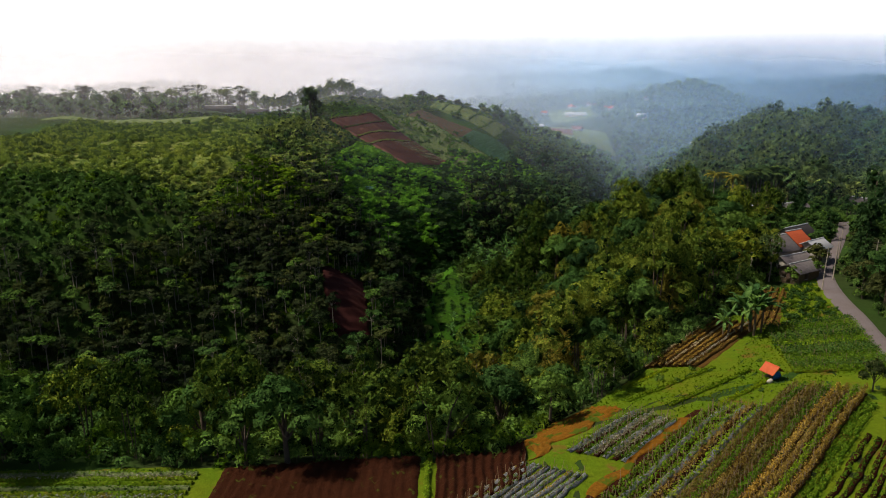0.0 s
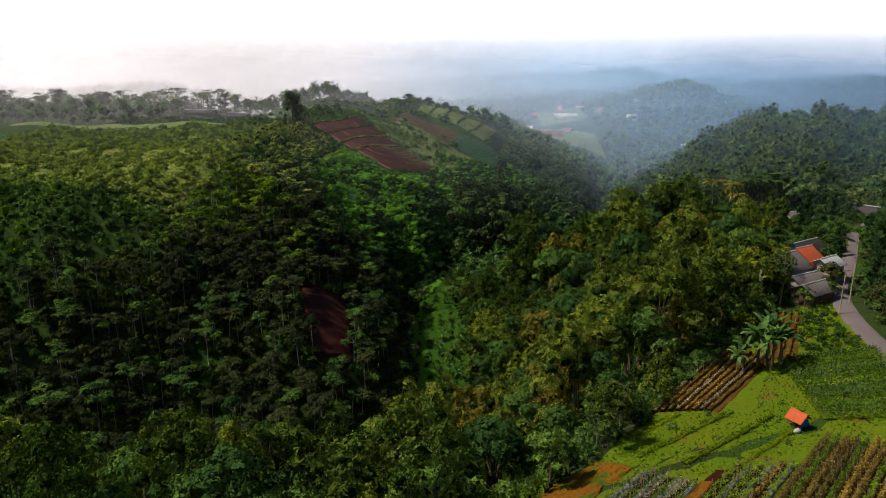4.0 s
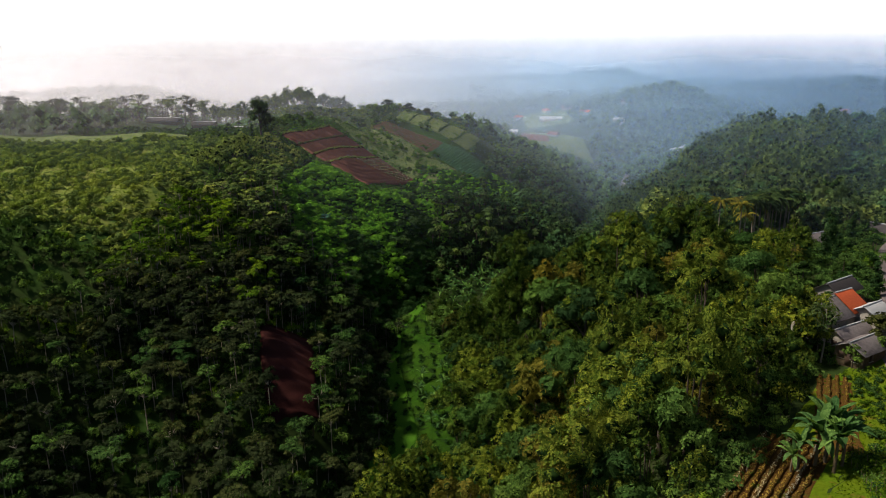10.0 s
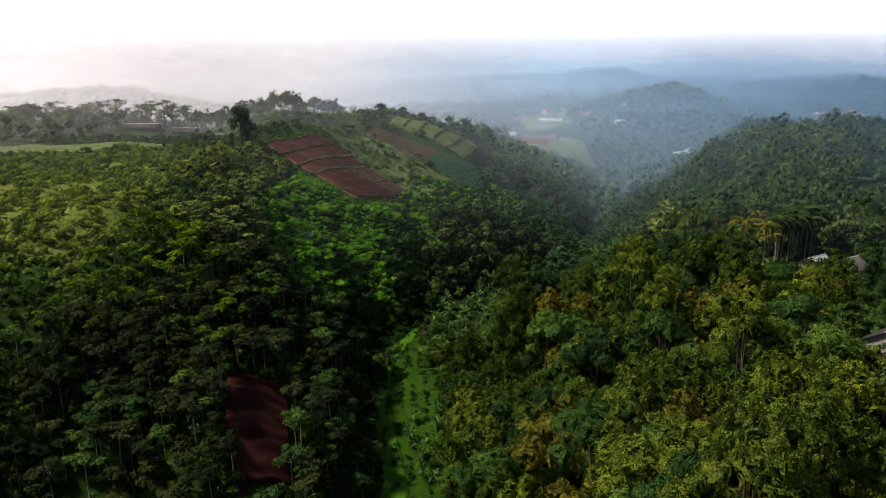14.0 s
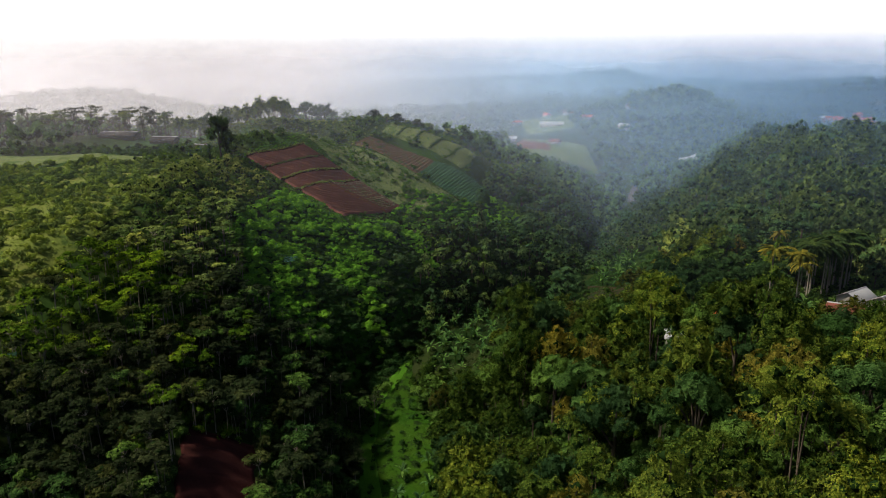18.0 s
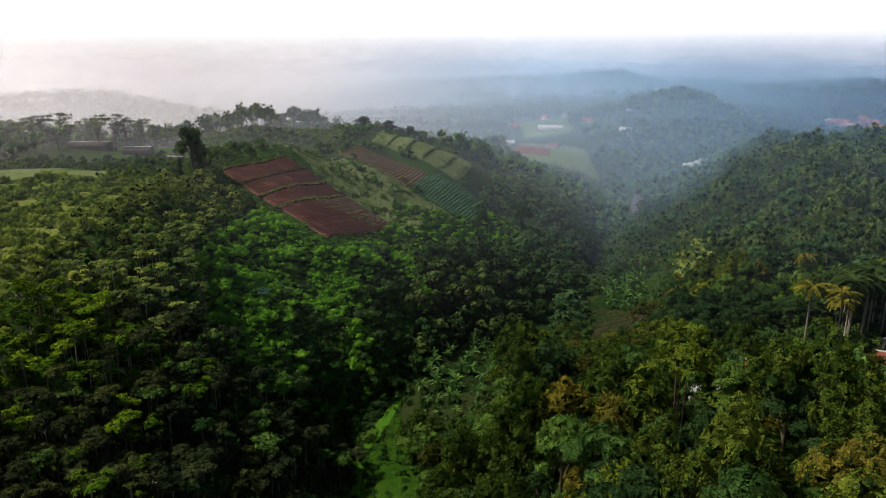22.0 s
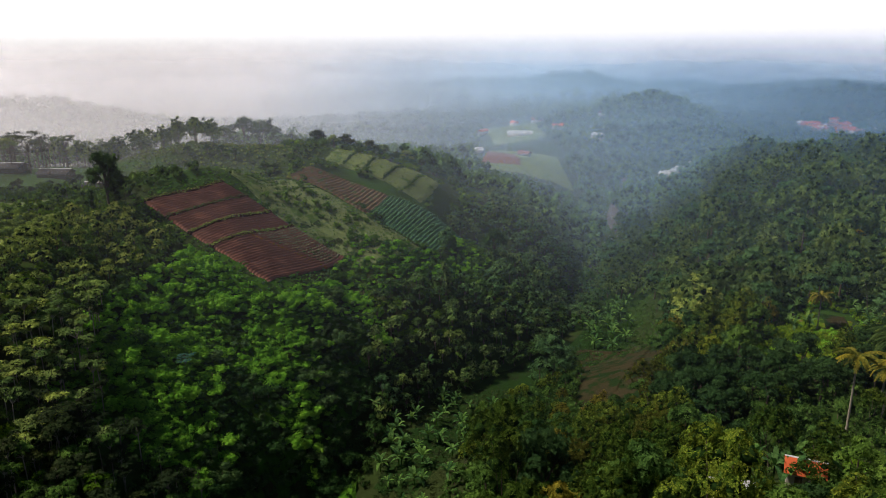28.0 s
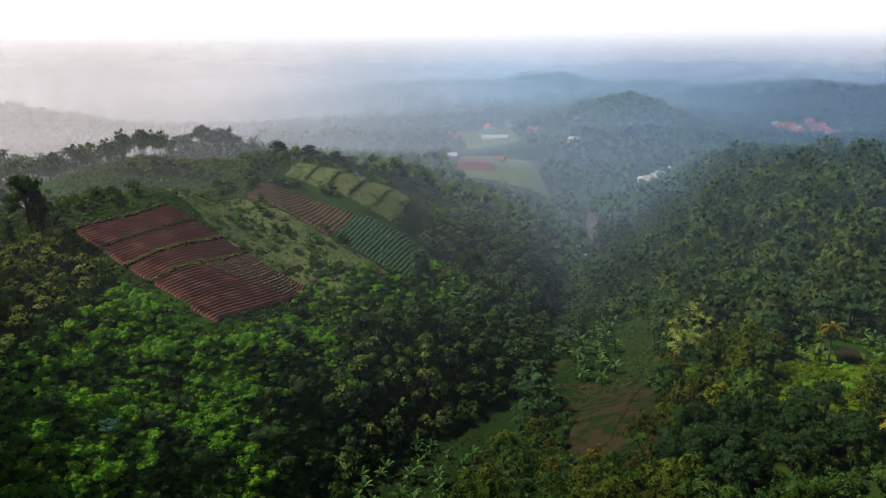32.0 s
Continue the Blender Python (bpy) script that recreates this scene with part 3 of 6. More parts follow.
gx, gy = axis(-4600, -150, 240, 4600, 2.4, 1.12), axis(-900, 30, 440, 4700, 2.4, 1.06)
mx, my = np.meshgrid(gx, gy)
gv = np.stack([mx.ravel(), my.ravel(), height(mx.ravel(), my.ravel())], 1)
ii, jj = np.meshgrid(np.arange(len(gy) - 1), np.arange(len(gx) - 1), indexing="ij")
g0 = (ii * len(gx) + jj).ravel()
tagged(new("ground", mesh_of("ground", gv, np.stack([g0, g0 + 1, g0 + 1 + len(gx), g0 + len(gx)], 1), [M_GROUND], smooth=True)), "overgrown dark green hillsides and valley of damp soil", "ground", kind="structure")


def sheet(name, corners, nu, nv, mat, lift, relief=None, label="", category="field", parent=None, smooth=True, wander=0.5):
    """A draped field over four corners of the plan; relief(u, v, x, y) adds height; its rim goes into the ground."""
    (ax, ay), (bx, by), (cx, cy), (dx, dy) = corners
    u, v = np.meshgrid(np.linspace(0, 1, nu + 1), np.linspace(0, 1, nv + 1))
    x = (ax * (1 - u) + bx * u) * (1 - v) + (dx * (1 - u) + cx * u) * v
    y = (ay * (1 - u) + by * u) * (1 - v) + (dy * (1 - u) + cy * u) * v
    wob = wander * np.minimum(1, 4 * np.minimum(np.minimum(u, 1 - u), np.minimum(v, 1 - v)) + 1)
    x, y = x + wob * fbm(x, y, 9, 31), y + wob * fbm(x, y, 8, 32)
    z = height(x, y) + lift
    if relief:
        z = z + relief(u, v, x, y)
    rim = (u <= 0) | (u >= 1) | (v <= 0) | (v >= 1)
    z = np.where(rim, height(x, y) - 0.35, z)
    n = nu + 1
    i, j = np.meshgrid(np.arange(nv), np.arange(nu), indexing="ij")
    k = (i * n + j).ravel()
    ob = part(name, mesh_of(name, np.stack([x.ravel(), y.ravel(), z.ravel()], 1), np.stack([k, k + 1, k + 1 + n, k + n], 1), [mat], smooth=smooth), parent)
    if not parent:
        tagged(ob, label, category, kind="structure")
    return ob


def furrows(count, depth, steps=0, rise=0.5):
    def f(u, v, x, y):
        z = depth * (0.5 + 0.5 * np.cos(6.2832 * count * v)) * (0.8 + 0.3 * fbm(x, y, 5, 41))
        if steps:
            w = np.abs(((v * steps + 0.5) % 1) - 0.5)
            z = z + rise * np.clip(1 - w * 14, 0, 1)
        return z
    return f


# near farm plots on the spur
sheet("meadow", [(-64, 25), (4, 25), (4, 65), (-64, 61.5)], 60, 34, M_GRASS, 0.06, None, "grassy margin of the near farm plots", "meadow")
sheet("meadow", [(4, 25), (58, 25), (60, 90), (6, 67)], 50, 50, M_GRASS, 0.06, lambda u, v, x, y: 0.1 * fbm(x, y, 3, 51), "bright green grass terraces between crop plots", "meadow")
sheet("meadow", [(6, 67), (60, 90), (72, 134), (58, 124)], 50, 50, M_GRASS, 0.06, lambda u, v, x, y: 0.1 * fbm(x, y, 3, 52), "bright green grass terraces beside the lane", "meadow")
# hill plots
RED = [(-50, 319.5), (-33.5, 341), (1.6, 332), (-16, 296.5)]
sheet("ploughed_field", [RED[0], RED[1], RED[2], RED[3]], 40, 340, M_REDSOIL, 0.25, furrows(46, 0.45), "red ploughed terraces with ridges on the hillside", "field", wander=0.1)
STRIP = [(-18.8, 366.7), (-11, 377.5), (42, 375), (28.2, 343)]
sheet("strip_field", [(-18.8, 366.7), (-11, 377.5), (15.4, 370), (8, 350.7)], 24, 200, M_SOIL, 0.25, furrows(22, 0.45), "brown ridged strip field on the hillside", "field", wander=0.12)
sheet("cabbage_field", [(8, 350.7), (15.4, 370), (42, 375), (28.2, 343)], 24, 200, M_LEAFBED, 0.25, furrows(20, 0.45), "green strip field of cabbage rows on the hillside", "field", wander=0.12)
TERR = [(-8, 385), (0, 412), (36, 403), (27, 375)]
sheet("terrace_field", TERR, 60, 30, M_DRYGRASS, 0.3, lambda u, v, x, y: 0.7 * np.clip(1 - np.abs(((v * 5 + 0.25 * np.sin(u * 3) + 0.5) % 1) - 0.5) * 9, 0, 1), "grey green fallow terraces on the hilltop", "field")
GRASSY = [(-36, 348), (-21, 366), (30, 341), (4, 323)]
sheet("hill_meadow", GRASSY, 40, 40, M_DRYGRASS, 0.12, lambda u, v, x, y: 0.2 * fbm(x, y, 6, 53), "rough green pasture between the hill plots", "meadow")
PLATEAU = [(-170, 306), (-84, 306), (-64, 328), (-170, 336)]
sheet("stubble_field", PLATEAU, 80, 40, M_DRYGRASS, 0.15, furrows(30, 0.2), "pale dry stubble field on the plateau", "field")
TOPGREEN = [(-62, 336), (-38, 352), (-36, 366), (-70, 358)]
sheet("garden_field", TOPGREEN, 40, 40, M_DRYGRASS, 0.15, furrows(12, 0.3), "green garden rows above the ploughed terraces", "field")


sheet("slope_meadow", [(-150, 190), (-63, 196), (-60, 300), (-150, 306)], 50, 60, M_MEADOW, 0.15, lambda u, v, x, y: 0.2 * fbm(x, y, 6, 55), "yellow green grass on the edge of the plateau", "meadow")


SUNNY = [(-42, 236), (-8, 232), (4, 262), (14, 300), (4, 322), (-16, 297), (-36, 306), (-44, 270)]
sheet("slope_grass", [(-42, 238), (-7, 234), (12, 300), (-32, 306)], 40, 60, M_PADDY, 0.15, lambda u, v, x, y: 0.25 * fbm(x, y, 7, 56), "bright green grassy slope below the ploughed terraces", "meadow")


# valley floor terraces
def ribbon(name, rows, mat, lift, label, category, relief=None, steps=12, kind="structure"):
    """A draped band along centre rows (x, y, half width)."""
    r = np.array(rows, float)
    t = np.linspace(0, len(r) - 1, (len(r) - 1) * 14 + 1)
    k = np.arange(len(r))
    cx, cy, hw = (np.interp(t, k, r[:, c]) for c in range(3))
    ker = np.ones(9) / 9
    cx, cy, hw = (np.convolve(np.pad(a, 4, "edge"), ker, "valid") for a in (cx, cy, hw))
    dx, dy = np.gradient(cx), np.gradient(cy)
    ln = np.hypot(dx, dy)
    u = np.linspace(-1, 1, steps + 1)
    x = cx[:, None] + (dy / ln * hw)[:, None] * u
    y = cy[:, None] - (dx / ln * hw)[:, None] * u
    z = height(x, y) + lift
    if relief:
        z = z + relief(u[None, :] + 0 * x, t[:, None] + 0 * x, x, y)
    z = np.where(np.abs(u)[None, :] > 0.999, height(x, y) - 0.3, z)
    n = steps + 1
    i, j = np.meshgrid(np.arange(len(t) - 1), np.arange(steps), indexing="ij")
    q = (i * n + j).ravel()
    ob = new(name, mesh_of(name, np.stack([x.ravel(), y.ravel(), z.ravel()], 1), np.stack([q, q + 1, q + 1 + n, q + n], 1), [mat], smooth=True))
    return tagged(ob, label, category, kind=kind)


PADDY = [(0, 148, 6), (0, 160, 8), (1, 175, 8.5), (5, 192, 9), (5, 208, 11), (3, 225, 10), (1, 240, 6.5), (3, 255, 2.5), (4, 264, 1.5)]
ribbon("valley_terraces", PADDY, M_PADDY, 0.2, "winding green grass terraces on the valley floor", "terraces", lambda u, t, x, y: 0.15 * fbm(x, y, 2.5, 58) + 0.6 * np.clip(1 - np.abs(((u * 2.2 + 0.4 * np.sin(t * 1.7) + 0.5) % 1) - 0.5) * 6, 0, 1))
# terraces darkened to imitate the shaded valley bottom
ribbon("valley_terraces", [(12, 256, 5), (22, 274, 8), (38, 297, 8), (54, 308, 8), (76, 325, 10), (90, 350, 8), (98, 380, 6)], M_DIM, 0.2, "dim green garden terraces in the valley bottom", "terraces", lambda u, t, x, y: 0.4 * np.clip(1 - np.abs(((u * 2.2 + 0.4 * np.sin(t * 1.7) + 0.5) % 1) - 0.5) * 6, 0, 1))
sheet("valley_meadow", [(55, 270), (70, 262), (94, 316), (70, 328)], 24, 50, M_FALLOW, 0.25, lambda u, v, x, y: 0.4 * np.clip(1 - np.abs(((v * 6 + 0.3 * np.sin(u * 3) + 0.5) % 1) - 0.5) * 7, 0, 1), "dim green grass beside the bare valley plot", "meadow")
sheet("bare_plot", [(54, 275), (66, 276), (88, 310), (75, 316)], 24, 40, M_FALLOW, 0.5, furrows(14, 0.2), "brown bare plot on the valley floor", "field")
sheet("bare_plot", [(-33, 184), (-22, 190), (-17, 162), (-26, 156)], 24, 60, M_DARKSOIL, 0.5, furrows(9, 0.35), "dark red bare clearing on the wooded slope", "clearing")
ribbon("valley_path", [(-9, 156, 3), (-6.5, 164, 3), (-0.2, 177, 3), (-2, 194, 2.6), (-5.4, 216, 2.5), (-4.5, 235, 2.2), (2, 252, 1.6), (4, 262, 1.2)], M_LUSH, 0.5, "bright green grassy track winding along the valley floor", "track")
ribbon("river", [(130, 470, 2), (146, 500, 3), (154, 550, 3.5), (180, 610, 4), (205, 660, 4)], M_WATER, 0.5, "rocky shallow river in the far valley", "river")
LANE = [(50, 60, 1.7), (56, 80, 1.7), (60.2, 92, 1.9), (65.4, 108, 2.0), (69.9, 124, 2.1), (74.3, 135, 2.1), (83, 147, 1.7), (95, 166, 1.7), (112, 195, 1.7), (135, 225, 1.7), (170, 262, 1.7)]
ribbon("lane", LANE, M_ROAD, 0.14, "narrow worn asphalt village lane", "road", steps=6)


# ---- woods ----
def near_lane(x, y, d):
    best = np.full(np.shape(x), 1e9)
    for (ax, ay, _), (bx, by, _) in zip(LANE, LANE[1:]):
        t = np.clip(((x - ax) * (bx - ax) + (y - ay) * (by - ay)) / ((bx - ax) ** 2 + (by - ay) ** 2), 0, 1)
        best = np.minimum(best, np.hypot(x - ax - t * (bx - ax), y - ay - t * (by - ay)))
    return best < d


FARM = [(-90, -20), (110, -20), (72, 60), (62, 86), (71, 130), (61, 130), (45, 110), (31, 95), (21, 82), (6, 67), (-2, 64.5), (-22, 62), (-90, 62)]
YARDS = [[(64, 127), (79, 127), (83, 161), (71, 161)], [(95, 208), (112, 208), (114, 232), (97, 232)], [(53, 203), (64, 202), (70, 212), (73, 228), (60, 226), (55, 212)], [(82, 214), (95, 212), (95, 230), (84, 231)]]
GROVE = [(96, 226), (119, 228), (119, 243), (96, 241)]
VALLEY_PLOT = [(55, 270), (70, 262), (92, 316), (70, 324)]
GARDEN = [(86, 262), (100, 252), (122, 262), (139, 288), (130, 302), (108, 287), (96, 274)]
APRON = [(-4, 318), (12, 316), (34, 330), (48, 348), (52, 372), (44, 380), (30, 342), (4, 338)]
OPEN = [APRON, GARDEN, GROVE, VALLEY_PLOT, RED, [(-56, 318), (-38, 346), (6, 333), (-14, 291)], STRIP, TERR, [(-32, 182), (-22, 189), (-17, 166), (-20, 156), (-28, 161)], PLATEAU, TOPGREEN, [(63, 297), (76, 293), (87, 311), (74, 317)]]


def free(x, y, hill=True):
    ok = ~inside(FARM, x, y) & ~near_lane(x, y, np.where(np.asarray(y) > 150, 2.0, 3.2))
    for p in OPEN + YARDS:
        ok &= ~inside(p, x, y)
    mid, w = section(MID_X, y), section(FLOOR_W, y)
    ok &= ~((y > 155) & (y < 345) & (np.abs(x - mid) < w * np.interp(y, [155, 218, 240, 268, 272], [0.9, 0.9, 0.35, 0.45, 0.95])))
    ok &= ~inside([(9, 250), (20, 246), (32, 272), (48, 296), (40, 304), (24, 292), (10, 274)], x, y)
    ok &= ~inside([(58, 276), (68, 272), (92, 302), (100, 336), (112, 372), (96, 382), (74, 336)], x, y)
    ok &= ~((y > 440) & (y < 665) & (np.abs(x - mid) < 4.5))
    return ok & (~inside(GRASSY, x, y) if hill else True)


def side(x, y):
    return np.where(x > section(MID_X, y), 1, -1)


def plant_wood(name, kind, leaf, bark, label, category, rows, count, ref, group):
    """The plants nearest to ref as things, the rest as one stand."""
    order = np.argsort((rows[:, 0] - ref[0]) ** 2 + (rows[:, 1] - ref[1]) ** 2)
    rows = rows[order]
    for x, y, s, a, tall in rows[:count]:
        plant_tree(name, kind, leaf, bark, label, category, x, y, s, a, group, tall)
    if len(rows) > count:
        grove(name + "_stand", kind, leaf, bark, label, "woodland", rows[count:])


east_wood = lambda x, y: free(x, y) & (side(x, y) > 0) & (y < 238) & (x < 78 + np.clip((y - 170) * 0.6, -12, 40))
rows = scatter(-10, 62, 130, 240, 5.5, 1, east_wood)
rows[:, 2] *= np.where(np.random.RandomState(41).rand(len(rows)) < 0.3, 1.35, 0.92)
rows[:, 2] *= np.where((rows[:, 1] > 185) & (rows[:, 0] > 55), 0.95, 1.25) * np.where(inside([(4, 62), (22, 74), (34, 86), (50, 104), (62, 122), (56, 128), (40, 110), (22, 96), (2, 74)], rows[:, 0], rows[:, 1]), 0.5, 1.0) * np.where((rows[:, 0] > 66 + 0.12 * (rows[:, 1] - 150)) & (rows[:, 1] > 120), 0.6, 1.0)
pick = np.random.RandomState(5).rand(len(rows))
rust = fbm(rows[:, 0], rows[:, 1], 24, 95) * 0.7 + np.random.RandomState(15).normal(0.2, 0.2, len(rows))
plant_wood("bamboo_clump", "bamboo", L_BAMBOO, M_TRUNK, "tall yellow green bamboo clump with drooping plumes", "bamboo", rows[(pick < 0.55) & (rust < 0.5)], 110, (45, 130), "bamboo on the east slope")
plant_wood("bamboo_clump", "bamboo", L_RUST, M_TRUNK, "rusty yellow bamboo clump with drooping plumes", "bamboo", rows[(pick < 0.55) & (rust >= 0.5)], 25, (45, 150), "rusty bamboo on the east slope")
# deep shadow among these trees put into very dark leaves
shadowed = (rows[:, 1] > 172) & (pick >= 0.55) & (pick < 0.74)
grove("shadowy_trees", "broad", L_DARK, M_TRUNK, "shadow-dark trees above the small houses", "woodland", rows[shadowed])
plant_wood("broadleaf_tree", "broad", L_BROAD, M_TRUNK, "dense dark green broadleaf tree on the slope", "tree", rows[(pick >= 0.55) & (pick < 0.85) & ~shadowed], 60, (45, 130), "broadleaf trees on the east slope")
plant_wood("broadleaf_tree", "broad", L_SHRUB, M_TRUNK, "fresh green broadleaf tree on the slope", "tree", rows[pick >= 0.85], 30, (45, 130), "fresh green trees on the east slope")

rim = lambda x, y: free(x, y) & (side(x, y) < 0) & (y < 112)
rows = scatter(-95, 62, 5, 112, 5.8, 2, rim)
rows[:, 2] *= 1.12
pick = np.random.RandomState(6).rand(len(rows))
plant_wood("broadleaf_tree", "broad", L_SHRUB, M_TRUNK, "leafy green tree on the rim below the plots", "tree", rows[pick < 0.7], 40, (-20, 66), "trees along the rim")
plant_wood("bamboo_clump", "bamboo", L_BAMBOO, M_TRUNK, "yellow green bamboo clump on the rim", "bamboo", rows[pick >= 0.7], 25, (-20, 66), "bamboo along the rim")

west_low = lambda x, y: free(x, y) & (side(x, y) < 0) & (y >= 112) & (y < 235) & (x > -150) & (height(x, y) < 52)
rows = scatter(-150, 110, 10, 236, 3.4, 3, west_low)
pick = np.random.RandomState(16).rand(len(rows))
rows[:, 2] *= np.where(pick < 0.72, 0.95, 0.72)
# leaves here darkened to imitate the shaded slope
plant_wood("slender_tree", "sengon", L_SHADE, M_BARK, "slender layered tree with shade-darkened leaves on the west slope", "tree", rows[pick < 0.5], 120, (-30, 165), "slender trees on the west slope")
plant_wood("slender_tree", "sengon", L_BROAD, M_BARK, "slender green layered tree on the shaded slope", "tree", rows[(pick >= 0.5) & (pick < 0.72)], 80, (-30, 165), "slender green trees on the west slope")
plant_wood("broadleaf_tree", "broad_l", L_SHADE, M_TRUNK, "broadleaf tree with shade-darkened leaves on the west slope", "tree", rows[pick >= 0.72], 40, (-30, 160), "trees on the west slope")

albizia = lambda x, y: free(x, y) & (side(x, y) < 0) & (y >= 165) & (y < 300) & (height(x, y) >= 38) & (height(x, y) < 62) & (x > -60 + 0.1 * (y - 200)) & (x < -24 - np.clip((y - 205) * 0.3, 0, 24))
rows = scatter(-110, 160, 0, 300, 2.9, 4, albizia)
rows[:, 2] *= 0.86
# sunlit upper and shaded lower slope imitated by brighter and darker leaves
pick = height(rows[:, 0], rows[:, 1]) + np.random.RandomState(22).normal(0, 4, len(rows))
plant_wood("albizia_tree", "sengon", L_SENGON, M_BARK, "slender pale trunked tree with flat feathery crown", "tree", rows[(pick >= 50) & (rows[:, 1] > 222)], 110, (-45, 235), "plantation on the west slope")
plant_wood("albizia_tree", "sengon", L_CROP, M_BARK, "slender pale trunked tree with flat feathery crown", "tree", rows[(pick >= 50) & (rows[:, 1] <= 222)], 70, (-45, 205), "plantation on the west slope")
plant_wood("albizia_tree", "sengon", L_SHADE, M_BARK, "slender pale trunked tree with shade-darkened flat crown", "tree", rows[pick < 50], 70, (-45, 205), "lower plantation on the west slope")

mid_wood = lambda x, y: free(x, y) & (side(x, y) < 0) & (y >= 255) & (y < 480) & (height(x, y) < 47) & (x > 8)
rows = scatter(-20, 250, 120, 480, 3.7, 7, mid_wood)
rows[:, 2] *= 0.66
pick = np.random.RandomState(21).rand(len(rows)) + 0.3 * fbm(rows[:, 0], rows[:, 1], 28, 97)
# farther trees take the haze-paled leaves
pick = np.where((rows[:, 1] > 322) & (pick > 0.05) & (pick < 0.8), 0.3, pick)
plant_wood("broadleaf_tree", "broad_l", L_HILL, M_TRUNK, "fresh green bushy tree on the lower hill slope", "tree", rows[pick >= 0.35], 35, (20, 290), "bushy trees on the hill slope")
plant_wood("broadleaf_tree", "broad_l", L_SHRUB, M_TRUNK, "dark bushy tree on the lower hill slope", "tree", rows[pick < 0.22], 15, (20, 290), "dark bushy trees on the hill slope")
rows = rows[(pick >= 0.22) & (pick < 0.35)]
plant_wood("broadleaf_tree", "broad_l", L_RIDGE, M_TRUNK, "dark green tree in the valley wood", "tree", rows, 20, (25, 290), "trees in the valley wood")

far_east = lambda x, y: free(x, y) & (side(x, y) > 0) & (y >= 238) & (y < 520) & (x < 330)
rows = scatter(30, 236, 330, 520, 4.5, 8, far_east)
pick = np.random.RandomState(8).rand(len(rows)) * 0.8 + 0.1 + 0.3 * fbm(rows[:, 0], rows[:, 1], 45, 92)
close = (rows[:, 1] < 296) & (rows[:, 0] < 120)
rows[:, 2] *= np.where((rows[:, 0] < 64) & (rows[:, 1] > 246) & close, 0.5, 1.0)
at_hand, kind_of = rows[close] * (1, 1, 1.05, 1, 1), pick[close] + 0.3 * fbm(rows[close][:, 0], rows[close][:, 1], 25, 98)
# trees in shadow here, imitated with very dark leaves
shady = (at_hand[:, 1] < 258) & (at_hand[:, 0] > 64) & (kind_of > 0.2)
grove("shadowy_trees", "broad", L_DARK, M_TRUNK, "dense shadow-dark trees below the ridge garden", "woodland", at_hand[shady])
at_hand, kind_of = at_hand[~shady], kind_of[~shady]
plant_wood("bamboo_clump", "bamboo", L_BAMBOO, M_TRUNK, "yellow green bamboo clump above the valley bend", "bamboo", at_hand[kind_of < 0.42], 50, (70, 255), "bamboo above the valley bend")
plant_wood("bamboo_clump", "bamboo", L_RUST, M_TRUNK, "rusty bamboo clump above the valley bend", "bamboo", at_hand[(kind_of >= 0.42) & (kind_of < 0.5)], 20, (70, 255), "rusty bamboo above the valley bend")
plant_wood("broadleaf_tree", "broad", L_BROAD, M_TRUNK, "dark green broadleaf tree above the valley bend", "tree", at_hand[(kind_of >= 0.5) & (kind_of < 0.78)], 35, (70, 255), "trees above the valley bend")
plant_wood("broadleaf_tree", "broad", L_SHRUB, M_TRUNK, "fresh green broadleaf tree above the valley bend", "tree", at_hand[kind_of >= 0.78], 20, (70, 255), "fresh green trees above the valley bend")
rows, pick = rows[~close], pick[~close]
rows[:, 2] *= np.where(np.random.RandomState(45).rand(len(rows)) < 0.22, 1.5, 0.85)
plant_wood("broadleaf_tree", "broad_l", L_RIDGE, M_TRUNK, "green broadleaf tree on the opposite ridge", "tree", rows[pick < 0.4], 10, (110, 270), "trees on the opposite ridge")
plant_wood("bamboo_clump", "bamboo_l", L_OLIVE, M_TRUNK, "olive green bamboo clump on the opposite ridge", "bamboo", rows[(pick >= 0.4) & (pick < 0.62)], 12, (110, 270), "bamboo on the opposite ridge")
plant_wood("bamboo_clump", "bamboo_l", L_SENGON, M_TRUNK, "yellow green bamboo clump on the opposite ridge", "bamboo", rows[(pick >= 0.62) & (pick < 0.84)], 12, (110, 270), "bamboo on the opposite ridge")
plant_wood("broadleaf_tree", "broad_l", L_HILL, M_TRUNK, "fresh green broadleaf tree on the opposite ridge", "tree", rows[pick >= 0.84], 10, (110, 270), "trees on the opposite ridge")

shrubs = lambda x, y: free(x, y) & (x > -140) & (x < 150) & ~((y > 190) & (y < 306) & (x < -58))
rows = scatter(-140, 62, 150, 440, 2.45, 9, lambda x, y: shrubs(x, y) & ~inside(SUNNY, x, y) & ((y < 345) | ((x > -30) & (x < 100) & (fbm(x, y, 16, 94) > 0.1))))
rows[:, 2] *= 1.4
pick = fbm(rows[:, 0], rows[:, 1], 30, 93) + np.random.RandomState(9).normal(0, 0.25, len(rows))
pick = np.where((rows[:, 0] > 5) & (rows[:, 1] > 235) & (rows[:, 1] < 300), np.minimum(pick, 0.0), pick)
grove("undergrowth", "shrub", L_BROAD, M_TRUNK, "dense dark green undergrowth covering the slopes", "undergrowth", rows[pick < 0.05])
grove("undergrowth", "shrub", L_SHRUB, M_TRUNK, "dense green undergrowth covering the slopes", "undergrowth", rows[(pick >= 0.05) & (pick < 0.5)])
grove("undergrowth", "shrub", L_CROP, M_TRUNK, "yellow green undergrowth covering the slopes", "undergrowth", rows[pick >= 0.5])
rows = scatter(-46, 230, 16, 324, 1.65, 19, lambda x, y: inside(SUNNY, x, y) & free(x, y))
